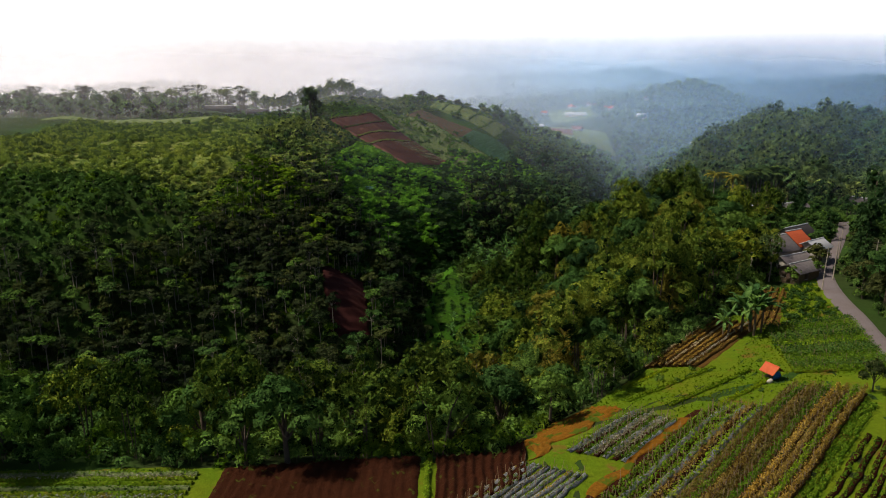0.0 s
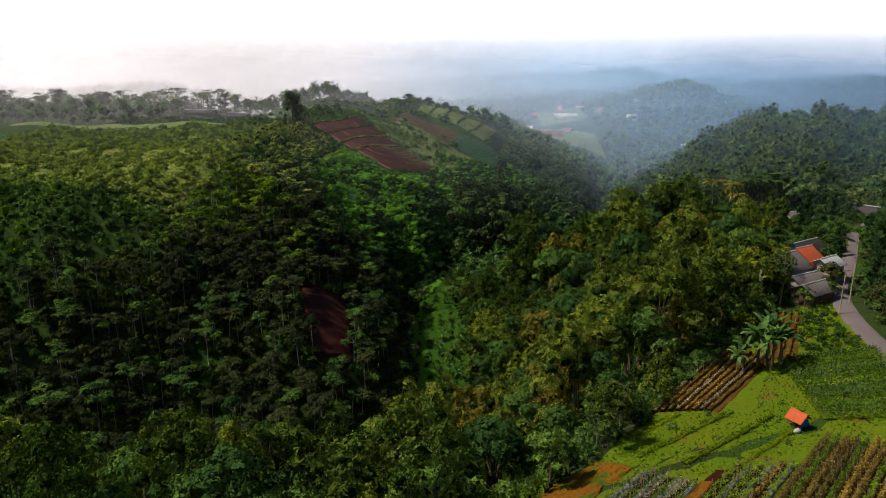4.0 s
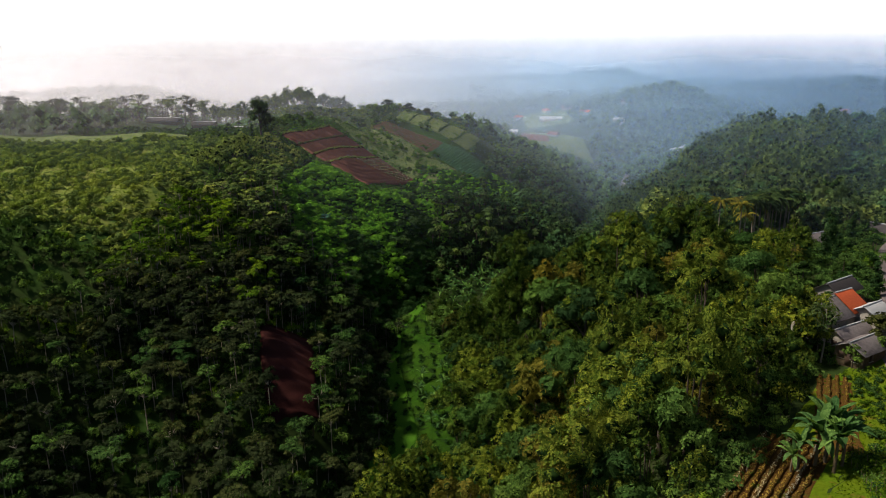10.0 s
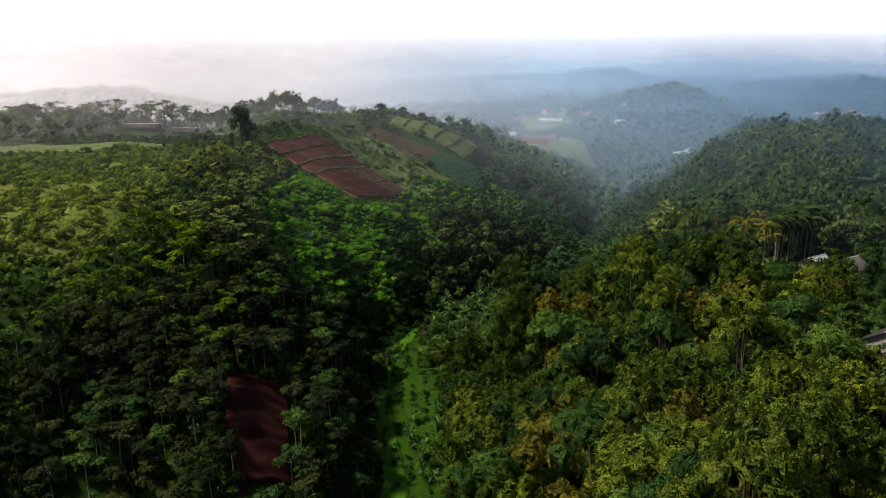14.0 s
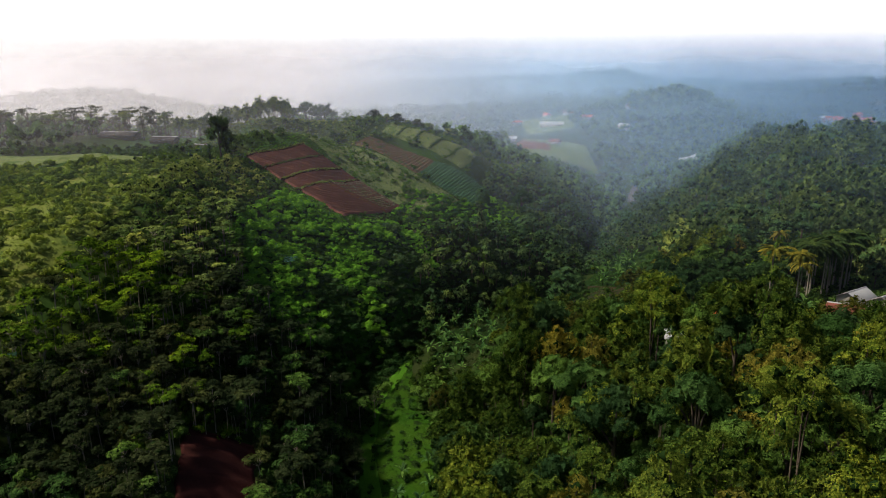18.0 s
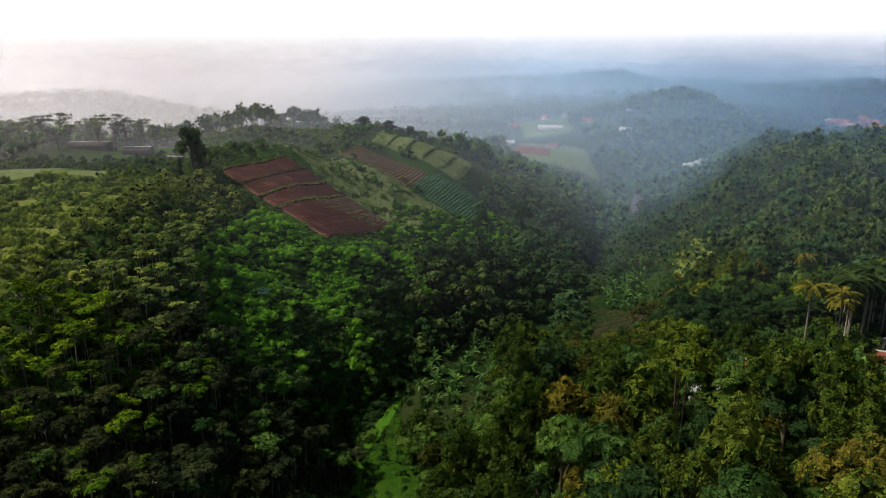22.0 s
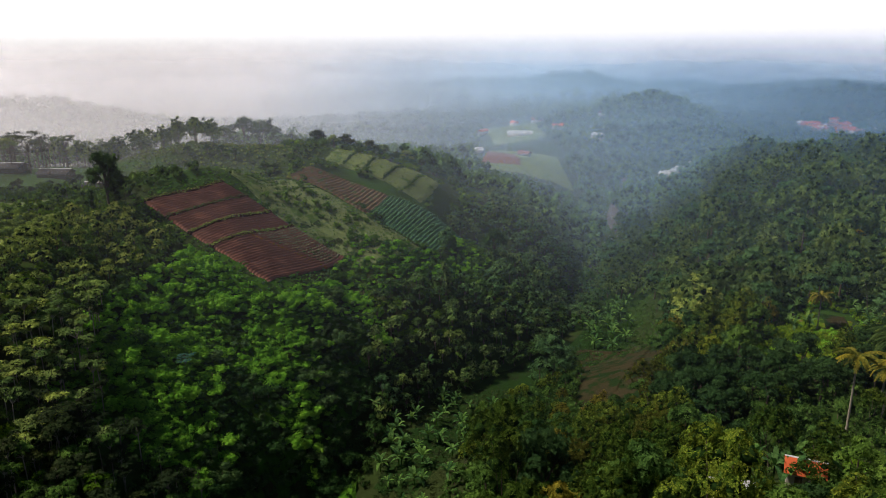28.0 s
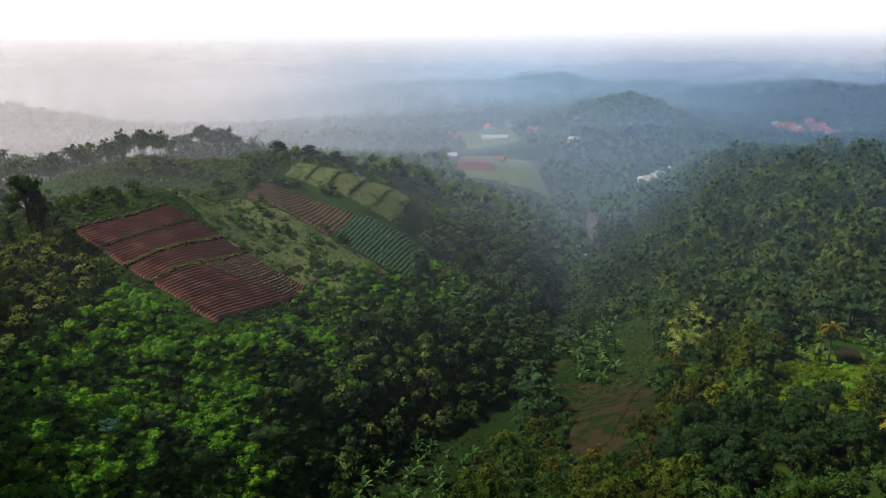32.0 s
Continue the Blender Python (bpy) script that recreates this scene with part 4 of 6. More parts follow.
# bright leaves upslope, dark at the foot, imitating how the slope is lit
low = (46 - height(rows[:, 0], rows[:, 1])) * 0.06
rows[:, 2] *= np.where(np.random.RandomState(43).rand(len(rows)) < 0.14, 1.7, 0.8)
rows[:, 4] *= 0.8
pick = fbm(rows[:, 0], rows[:, 1], 26, 96) + np.random.RandomState(18).normal(0, 0.3, len(rows)) + low
grove("green_undergrowth", "bush", L_HILL, M_TRUNK, "green leafy shrubs on the sunny slope", "undergrowth", rows[(pick >= 0.45) & (pick < 0.95)])
grove("dark_undergrowth", "bush", L_BROAD, M_TRUNK, "dark leafy shrubs at the foot of the sunny slope", "undergrowth", rows[pick >= 0.95])
rows = rows[pick < 0.45]
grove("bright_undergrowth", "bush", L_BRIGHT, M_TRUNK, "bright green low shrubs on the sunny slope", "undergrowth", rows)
rows = scatter(-56, 291, 6, 346, 1.5, 46, lambda x, y: inside([(-56, 318), (-38, 346), (6, 333), (-14, 291)], x, y) & ~inside(RED, x, y))
grove("field_edge_bushes", "bush", L_HILL, M_TRUNK, "low green weeds along the edge of the ploughed terraces", "undergrowth", rows[::2] * (1, 1, 0.4, 1, 1))
grove("field_edge_bushes", "bush", L_BRIGHT, M_TRUNK, "bright green weeds along the edge of the ploughed terraces", "undergrowth", rows[1::2] * (1, 1, 0.3, 1, 1))
rows = scatter(-150, 190, -58, 306, 2.3, 24, lambda x, y: (x < -58) & (fbm(x, y, 20, 99) > -0.45))
rows[:, 2] *= 0.9
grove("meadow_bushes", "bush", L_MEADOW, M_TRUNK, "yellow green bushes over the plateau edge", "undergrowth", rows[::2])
grove("meadow_bushes", "bush", L_SENGON, M_TRUNK, "green bushes over the plateau edge", "undergrowth", rows[1::2])
rows = scatter(84, 250, 140, 304, 2.5, 28, lambda x, y: inside(GARDEN, x, y) & ~inside([(119, 284), (128, 281), (133, 293), (125, 296)], x, y))
pick = np.random.RandomState(29).rand(len(rows)) + 0.4 * fbm(rows[:, 0], rows[:, 1], 15, 90)
grove("garden_bushes", "bush", L_BRIGHT, M_TRUNK, "bright green bushes on the ridge garden", "undergrowth", rows[pick < 0.4] * (1, 1, 0.75, 1, 1))
grove("garden_bushes", "bush", L_CROP, M_TRUNK, "yellow green bushes on the ridge garden", "undergrowth", rows[pick >= 0.4])
sheet("garden_grass", [(90, 262), (104, 255), (132, 290), (118, 294)], 30, 30, M_GRASS, 0.12, lambda u, v, x, y: 0.2 * fbm(x, y, 4, 59), "grassy ridge garden above the bend", "meadow")
sheet("bare_plot", [(121, 285), (127, 283), (130, 291), (125, 293)], 20, 40, M_FALLOW, 0.45, furrows(8, 0.25), "small brown ridged plot among bananas", "field")
houses_at = ((67.8, 141.3), (72, 143.6), (68.5, 135.2), (75, 140.2), (67.5, 130.3), (78, 154.5), (103.5, 221.5), (106.5, 214), (92.5, 209.5), (63, 217.5), (71.5, 213.8))
rows = scatter(54, 126, 122, 246, 1.9, 35, lambda x, y: (inside(GROVE, x, y) | inside(YARDS[0], x, y) | inside(YARDS[1], x, y) | inside(YARDS[2], x, y) | inside(YARDS[3], x, y)) & ~near_lane(x, y, 2.4) & (np.min([np.hypot(x - a, y - b) for a, b in houses_at], axis=0) > 4.6))
grove("yard_weeds", "shrub", L_BROAD, M_TRUNK, "dark green weeds and shrubs round the houses", "undergrowth", rows * (1, 1, 0.9, 1, 1))
rows = scatter(-62, 250, -40, 312, 4.2, 23, lambda x, y: free(x, y) & ~inside(SUNNY, x, y) & ~albizia(x, y))
rows[:, 2] *= 0.6
grove("plateau_thicket", "broad_l", L_SENGON, M_TRUNK, "olive green thicket on the edge of the plateau", "woodland", rows)

far_keep = lambda x, y: free(x, y) & ((y > 430) | (np.abs(x - 20) > 150)) & ((side(x, y) < 0) | (y > 515) | (x > 330)) & (fbm(x, y, 240, 77) > -0.75) & (np.abs(x - 10) < 0.68 * y + 20) & ~inside(CLEARED, x, y) & (np.hypot(x - 488, y - 860) > 42) & (np.hypot(x - 232, y - 620) > 20) & ~((x > -120) & (x < 20) & (y < 500))
CLEARED = [(74, 548), (132, 545), (150, 606), (162, 686), (152, 740), (167, 818), (112, 818), (98, 740), (78, 640)]
rows = np.concatenate([scatter(-600, 1100, 850, 1480, 15.0, 27, far_keep) * (1, 1, 1.5, 1, 1), scatter(-700, 340, 800, 1100, 10.5, 10, far_keep), scatter(-240, 430, 430, 880, 9.0, 26, lambda x, y: far_keep(x, y) & (np.hypot(x - 110, y - 720) > 70))])
rows[:, 2] *= 1.15
near = rows[:, 1] < 620
grove("far_woods", "far", L_RIDGE, M_TRUNK, "dark green woods beyond the hill", "woodland", rows[near])
grove("far_woods", "far", L_HILL, M_TRUNK, "hazy woods on the far hills", "woodland", rows[~near])

village = lambda x, y: free(x, y) & (x > 66) & (y > 66) & ~east_wood(x, y) & (x < 230) & (y < 240)
rows = scatter(60, 66, 230, 240, 5.0, 12, village)
pick = np.random.RandomState(12).rand(len(rows))
rows[:, 2] *= np.where((rows[:, 1] > 150) & (rows[:, 0] < 60 + 0.45 * rows[:, 1]), 0.62, 1.0)
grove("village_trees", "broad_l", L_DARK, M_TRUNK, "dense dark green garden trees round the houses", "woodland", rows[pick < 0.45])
grove("village_trees", "broad_l", L_BROAD, M_TRUNK, "green garden trees round the houses", "woodland", rows[(pick >= 0.45) & (pick < 0.85)])
grove("village_trees", "column", L_DARK, M_TRUNK, "tall dark conical garden trees", "woodland", rows[pick >= 0.9])


# ---- haze sheets and distance ----
def arc(name, radius, wide, z0, z1, mat, label, category, crest=None, n=120, m=6, drift=0.0, lean=0.0):
    """An upright curved sheet about the valley's mouth, far off."""
    a = np.linspace(-wide, wide, n + 1)
    away = radius * (1 + drift * fbm(a, 0 * a, 34, int(radius)))
    sx, sy = np.sin(np.radians(a)), np.cos(np.radians(a))
    top = z1 + (crest(a) if crest else 0 * a)
    vs = []
    for k in range(m + 1):
        z = z0 + (top - z0) * k / m
        vs.append(np.stack([10 + (away + lean * (z - z0)) * sx, 75 + (away + lean * (z - z0)) * sy, z], 1))
    i, j = np.meshgrid(np.arange(m), np.arange(n), indexing="ij")
    q = (i * (n + 1) + j).ravel()
    ob = new(name, mesh_of(name, np.concatenate(vs), np.stack([q, q + 1, q + 2 + n, q + 1 + n], 1), [mat], smooth=True))
    return tagged(ob, label, category, kind="structure")


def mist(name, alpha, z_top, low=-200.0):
    """Added sheet imitating distance haze: lit by sun and sky, seen through, patchy, thinning upward."""
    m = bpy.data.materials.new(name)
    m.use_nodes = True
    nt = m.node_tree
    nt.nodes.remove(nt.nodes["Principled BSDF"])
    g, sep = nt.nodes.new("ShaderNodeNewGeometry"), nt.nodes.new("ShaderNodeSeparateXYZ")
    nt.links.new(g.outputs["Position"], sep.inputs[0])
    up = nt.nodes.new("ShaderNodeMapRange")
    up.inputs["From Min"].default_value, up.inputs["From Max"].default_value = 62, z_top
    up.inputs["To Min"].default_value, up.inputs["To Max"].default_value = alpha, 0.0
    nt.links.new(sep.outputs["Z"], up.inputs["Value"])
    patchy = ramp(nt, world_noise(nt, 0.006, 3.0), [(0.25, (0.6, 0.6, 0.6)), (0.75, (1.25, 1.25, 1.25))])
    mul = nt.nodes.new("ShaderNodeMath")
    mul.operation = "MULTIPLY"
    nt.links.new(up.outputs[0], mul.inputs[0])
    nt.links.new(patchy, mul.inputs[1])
    # denser to the west, as haze glows towards the sun
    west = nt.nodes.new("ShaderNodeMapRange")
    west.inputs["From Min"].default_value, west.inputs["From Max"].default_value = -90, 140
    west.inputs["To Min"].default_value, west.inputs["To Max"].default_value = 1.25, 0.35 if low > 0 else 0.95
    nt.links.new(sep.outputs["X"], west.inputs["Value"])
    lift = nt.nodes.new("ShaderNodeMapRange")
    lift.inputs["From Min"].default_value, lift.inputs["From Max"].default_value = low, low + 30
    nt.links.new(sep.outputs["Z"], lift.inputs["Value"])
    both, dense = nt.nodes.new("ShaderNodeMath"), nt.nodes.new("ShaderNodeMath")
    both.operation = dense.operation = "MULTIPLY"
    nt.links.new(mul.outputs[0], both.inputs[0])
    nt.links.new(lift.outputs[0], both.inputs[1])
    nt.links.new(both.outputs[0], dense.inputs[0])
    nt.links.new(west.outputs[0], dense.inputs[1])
    # haze colour tinted in: warm grey west, blue east
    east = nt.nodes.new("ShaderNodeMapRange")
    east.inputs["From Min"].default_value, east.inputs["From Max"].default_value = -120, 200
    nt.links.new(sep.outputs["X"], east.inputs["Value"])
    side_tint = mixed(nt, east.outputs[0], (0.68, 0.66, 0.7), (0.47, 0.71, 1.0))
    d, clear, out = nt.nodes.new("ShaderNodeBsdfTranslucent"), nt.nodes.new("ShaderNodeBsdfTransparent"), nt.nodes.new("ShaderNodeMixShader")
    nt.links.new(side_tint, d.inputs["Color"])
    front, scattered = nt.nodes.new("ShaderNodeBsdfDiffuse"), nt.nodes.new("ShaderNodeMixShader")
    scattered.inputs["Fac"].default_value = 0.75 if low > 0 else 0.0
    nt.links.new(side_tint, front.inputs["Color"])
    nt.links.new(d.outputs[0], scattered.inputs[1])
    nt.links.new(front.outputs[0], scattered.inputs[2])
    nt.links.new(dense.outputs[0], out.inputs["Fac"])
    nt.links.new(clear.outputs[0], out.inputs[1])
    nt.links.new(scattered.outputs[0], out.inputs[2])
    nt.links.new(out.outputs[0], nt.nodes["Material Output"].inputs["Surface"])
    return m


# sheets added for distance haze: thin over near slopes, thicker in far valleys
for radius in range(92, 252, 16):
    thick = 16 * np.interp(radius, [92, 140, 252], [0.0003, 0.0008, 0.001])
    arc("mist_bank", float(radius), 52, -25, 104, mist("high_veil", thick, 104, 42.0), "thin see-through sheet imitating distance haze over the valley", "mist", drift=0.03, lean=0.8)
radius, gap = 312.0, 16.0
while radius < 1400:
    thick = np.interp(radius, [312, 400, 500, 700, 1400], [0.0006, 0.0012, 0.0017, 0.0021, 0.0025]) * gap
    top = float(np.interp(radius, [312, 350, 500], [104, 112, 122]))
    arc("mist_bank", radius, 52, -25, top, mist("thin_mist", thick, top), "thin see-through sheet imitating distance haze over the valley", "mist", drift=0.04, lean=-0.5)
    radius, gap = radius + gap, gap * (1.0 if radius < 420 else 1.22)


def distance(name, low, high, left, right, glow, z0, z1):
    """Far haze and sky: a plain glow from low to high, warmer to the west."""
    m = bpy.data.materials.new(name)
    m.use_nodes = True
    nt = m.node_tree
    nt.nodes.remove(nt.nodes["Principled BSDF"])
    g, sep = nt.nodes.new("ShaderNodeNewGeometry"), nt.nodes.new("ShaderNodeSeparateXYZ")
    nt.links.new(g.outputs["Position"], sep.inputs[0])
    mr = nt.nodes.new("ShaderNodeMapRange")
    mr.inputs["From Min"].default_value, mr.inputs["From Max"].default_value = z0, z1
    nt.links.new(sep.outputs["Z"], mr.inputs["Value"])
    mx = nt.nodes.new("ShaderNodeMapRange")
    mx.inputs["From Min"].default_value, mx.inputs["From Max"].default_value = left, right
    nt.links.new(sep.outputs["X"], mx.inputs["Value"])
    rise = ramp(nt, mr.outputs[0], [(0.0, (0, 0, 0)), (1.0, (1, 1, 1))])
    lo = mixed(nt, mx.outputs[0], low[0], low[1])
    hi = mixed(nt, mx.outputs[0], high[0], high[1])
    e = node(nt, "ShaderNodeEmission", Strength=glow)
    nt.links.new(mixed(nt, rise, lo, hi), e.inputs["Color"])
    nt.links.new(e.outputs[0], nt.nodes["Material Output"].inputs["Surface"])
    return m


def ridge_line(seed, size, rough):
    return lambda a: size * fbm(a * 10, a * 0, 110, seed) + rough * fbm(a * 10, a * 0, 23, seed + 1) + rough * 0.5 * fbm(a * 10, a * 0, 7, seed + 2)


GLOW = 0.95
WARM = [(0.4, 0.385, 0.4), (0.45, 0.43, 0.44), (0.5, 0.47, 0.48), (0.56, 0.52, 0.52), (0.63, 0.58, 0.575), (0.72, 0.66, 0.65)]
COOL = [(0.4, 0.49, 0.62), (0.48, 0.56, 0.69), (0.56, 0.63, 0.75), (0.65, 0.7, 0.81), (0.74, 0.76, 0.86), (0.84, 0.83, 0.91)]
arc("backdrop", 4300, 62, -80, 620, distance("far_sky", (WARM[5], COOL[5]), ((1.02, 1.0, 1.0), (0.95, 0.94, 1.02)), -1200, 1700, GLOW, 30, 180), "bright white hazy morning sky", "sky", None, 120, 8)
# hill cut-outs glowing in painted haze colour, each ring paler
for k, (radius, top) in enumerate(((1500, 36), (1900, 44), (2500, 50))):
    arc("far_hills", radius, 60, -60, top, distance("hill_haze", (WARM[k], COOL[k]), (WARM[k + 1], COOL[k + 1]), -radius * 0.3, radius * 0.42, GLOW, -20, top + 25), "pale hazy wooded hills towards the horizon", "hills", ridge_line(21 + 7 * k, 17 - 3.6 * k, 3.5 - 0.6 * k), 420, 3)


# ---- near farm plots ----
def crop_row(name, p, q, bed, leaf, label, width=0.8, tall=0.22, per_m=5, leaf_size=0.3, reach=0.6, stakes=0, seed=0, group="", wide=0.25):
    """One planted bed from p to q: bed, plants, stakes."""
    r = np.random.RandomState(seed + 1000)
    p, q = np.array(p, float), np.array(q, float)
    ln = np.linalg.norm(q - p)
    d = (q - p) / ln
    s = np.array((d[1], -d[0]))
    n = max(2, int(ln))
    ts = np.linspace(0, 1, n + 1)
    prof = ((-0.5, -0.25), (-0.36, 1.0), (0.0, 1.12), (0.36, 1.0), (0.5, -0.25))
    vs = []
    for t in ts:
        c = p + (q - p) * t + s * 0.08 * r.normal()
        for u, h in prof:
            w = c + s * u * width
            vs.append((w[0], w[1], float(height(w[0], w[1])) + 0.12 + tall * h * r.uniform(0.85, 1.15)))
    k = len(prof)
    faces = [(i * k + j, i * k + j + 1, (i + 1) * k + j + 1, (i + 1) * k + j) for i in range(n) for j in range(k - 1)]
    ob = thing(name, label, "crop row", Matrix(), group)
    part("bed", mesh_of("bed", vs, faces, [bed], smooth=True), ob)
    m = int(ln * per_m * 1.6)
    if m and leaf is not None:
        t = r.uniform(0, 1, m)
        c = p + (q - p) * t[:, None] + s * r.normal(0, wide, (m, 1))
        z = height(c[:, 0], c[:, 1]) + 0.12 + tall + reach * r.uniform(0.15, 1.0, m)
        v, f = cards(r, np.stack([c[:, 0], c[:, 1], z], 1), np.tile((0, 0, 1.0), (m, 1)), leaf_size, 0.55, 0.3, 0.8)
        tagged(part("foliage", mesh_of("foliage", v, f, [leaf]), ob), kind="stuff")
    if stakes:
        posts = []
        for t in np.arange(0.3, ln, 1.0 / stakes):
            c = p + d * t + s * r.normal(0, 0.12)
            g = float(height(c[0], c[1]))
            posts.append(bar((c[0], c[1], g), (c[0] + r.normal(0, 0.16), c[1] + r.normal(0, 0.16), g + r.uniform(1.1, 1.6)), 0.022))
        tagged(part("staking", mesh_of("staking", *join(posts), [M_WOOD]), ob), kind="stuff")
    return ob


def plot(o, a, b, wob=0.0):
    """A place in the slanted plot: metres along the rows and across them."""
    return (31 + 0.68 * a + 0.73 * b, 57 + 0.73 * a - 0.68 * b)


# staked rows
for i, b in enumerate(np.arange(-6.2, 0.6, 0.84)):
    crop_row("staked_crop_row", plot(0, -16, b), plot(0, 24.5 + 0.3 * b, b), M_RIDGED, L_CROP if i % 3 == 1 else L_DRY, "brown withered staked crop row on bare soil", 0.62, 0.2, 66, 0.2, 1.15, 3.2, i, "staked crop rows", 0.14)
# mixed vegetables with withered plants
for i, b in enumerate(np.arange(-11.5, -6.6, 0.82)):
    crop_row("vegetable_row", plot(0, -17, b), plot(0, 11 + 0.75 * (b + 13), b), M_MULCH if i % 2 else M_TILLED, L_CROP if i != 4 else L_DRY, "green vegetable row with film and dry stalks", 0.6, 0.18, 26, 0.24, 0.5, 1.5, 20 + i, "vegetable rows", 0.2)
for i, b in enumerate(np.arange(-18.6, -13.4, 0.85)):
    crop_row("withered_row", plot(0, -7 + 0.3 * i, b), plot(0, 6.3, b), M_TILLED if i % 2 else M_MULCH, L_WHITE if i % 2 else L_CROP, "pale withered bean row tangled on the soil", 0.55, 0.12, 26, 0.22, 0.55, 1.5, 40 + i, "withered rows", 0.22)
# mulch film beds
for i, b in enumerate(np.arange(-20.6, -14.2, 0.72)):
    crop_row("film_bed", plot(0, -24, b), plot(0, -11.5 + 0.25 * i, b), M_MULCH, L_CROP if i % 3 else L_DRY, "raised bed under silver mulch film with seedlings", 0.5, 0.16, 14, 0.16, 0.15, 1.0, 60 + i, "film covered beds", 0.08)
# right hand soil plot
for i, b in enumerate(np.arange(3.2, 9.5, 0.9)):
    crop_row("seedling_row", plot(0, -12, b), plot(0, 15, b), M_TILLED, L_CROP, "low seedling row on red soil", 0.55, 0.16, 14, 0.2, 0.25, 0, 80 + i, "seedling rows", 0.12)
# leafy rows beside the lane
for i in range(19):
    k = i / 18
    crop_row("leafy_row", (44.5 + 4.5 * k, 84 + 19 * k), (56 + 7 * k, 82.5 + 22 * k), M_GRASS, (L_CROP, L_SHRUB, L_CROP, L_SHRUB)[i % 4], "leafy green vegetable row", 0.7, 0.18, 60, 0.24, 0.5 + 0.3 * (i % 3), 0.6, 100 + i, "leafy rows beside the lane", 0.48)
# brown terraces with stubble
for i in range(8):
    k = i / 7
    crop_row("stubble_row", (27.6 + 6 * k, 90.3 - 1.6 * k), (44.5 + 5 * k, 111.5 - 5 * k), M_RIDGED, L_DRY if i % 3 else L_WHITE, "brown ridge with grey stubble", 0.6, 0.3, 12, 0.22, 0.3, 0, 130 + i, "stubble ridges", 0.12)
for i in range(4):
    crop_row("stubble_row", (48 + i * 0.85, 106 - i * 0.6), (60 + i * 0.85, 127 - i * 0.6), M_RIDGED, L_DRY, "brown ridge with grey stubble", 0.55, 0.3, 6, 0.2, 0.22, 0, 140 + i, "stubble ridges", 0.12)
sheet("tilled_plot", [(27, 90), (34.5, 87.8), (50.5, 106), (44, 112.5)], 30, 30, M_RIDGED, 0.13, None, "brown tilled soil of the stubble plot", "field", wander=0.2)
sheet("tilled_plot", [(47, 105), (51.5, 102.5), (63, 124), (59.5, 127.5)], 20, 30, M_RIDGED, 0.13, None, "brown tilled soil beside the banana clump", "field", wander=0.2)
sheet("tilled_plot", [plot(0, -17, -6.8), plot(0, 23.5, -6.8), plot(0, 25, 0.8), plot(0, -17, 0.8)], 40, 20, M_RIDGED, 0.12, None, "brown tilled soil between staked rows", "field", wander=0.2)
sheet("tilled_plot", [plot(0, -18, -13.4), plot(0, 11, -13.4), plot(0, 15, -7.0), plot(0, -18, -7.0)], 40, 20, M_TILLED, 0.115, None, "dark tilled soil between vegetable rows", "field", wander=0.2)
# net covered rows on the left plot
for i, y in enumerate(np.arange(45, 60.5, 0.85)):
    crop_row("low_net_row", (-58 + (i % 3), y), (-23.5, y + 0.5), M_GRASS if i % 3 else M_DRYGRASS, L_WHITE if i % 4 == 1 else L_CROP, "low vegetable row under pale netting", 0.6, 0.2, 16, 0.22, 0.25, 0, 160 + i, "net covered rows", 0.2)
sheet("bare_plot", [(-21.5, 44), (-21.5, 62), (-2.2, 65.2), (-2.2, 46)], 220, 60, M_TILLED, 0.18, lambda u, v, x, y: 0.36 * (0.5 + 0.5 * np.cos(6.2832 * 21 * v)) * (0.8 + 0.3 * fbm(x, y, 2, 41)) + 0.05 * fbm(x, y, 0.7, 42), "freshly ridged red soil beds", "field", wander=0.15)
sheet("bare_plot", [(-0.8, 52), (-0.8, 65.5), (8.8, 68.5), (8.0, 60)], 120, 60, M_TILLED, 0.18, lambda u, v, x, y: 0.36 * (0.5 + 0.5 * np.cos(6.2832 * 10 * v)) * (0.8 + 0.3 * fbm(x, y, 2, 41)) + 0.05 * fbm(x, y, 0.7, 42), "freshly ridged red soil beds", "field", wander=0.15)
sheet("straw_plot", [(8.3, 62.3), (8.4, 67.8), (17.5, 80), (20.2, 75.6)], 30, 50, M_ORANGE, 0.18, lambda u, v, x, y: 0.16 * fbm(x, y, 1.2, 61), "orange dry straw on bare soil", "field", wander=1.2)
sheet("straw_plot", [plot(0, -13, -13.5), plot(0, 7.5, -13.5), plot(0, 8, -12), plot(0, -13, -12)], 40, 8, M_ORANGE, 0.2, None, "orange dry straw path between rows", "field")
for i, (pa, pb) in enumerate((((22, 78), (36, 88)), ((26, 75.5), (40, 86)), ((31, 74), (42, 83)), ((24, 84), (30, 88.5)))):
    crop_row("terrace_bank", pa, pb, M_GRASS, L_TURF, "low grassy terrace bank", 0.5, 0.14, 18, 0.18, 0.1, 0, 190 + i, "terrace banks", 0.25)
crop_row("terrace_bank", (-1.5, 47), (-1.5, 65.3), M_GRASS, L_CROP, "low grassy bank between red plots", 0.6, 0.3, 18, 0.2, 0.15, 0, 195, "terrace banks", 0.2)
for i, b in enumerate((1.4, 2.1)):
    crop_row("grass_verge", plot(0, -16, b), plot(0, 22, b), M_GRASS, L_CROP, "bright grassy verge of a footpath", 0.45, 0.16, 40, 0.2, 0.22, 0, 197 + i, "footpath verges", 0.2)

# banks, path and young plants on the red hill plot
def on_red(u, v):
    (ax, ay), (bx, by), (cx, cy), (dx, dy) = RED
    return ((ax * (1 - u) + bx * u) * (1 - v) + (dx * (1 - u) + cx * u) * v, (ay * (1 - u) + by * u) * (1 - v) + (dy * (1 - u) + cy * u) * v)


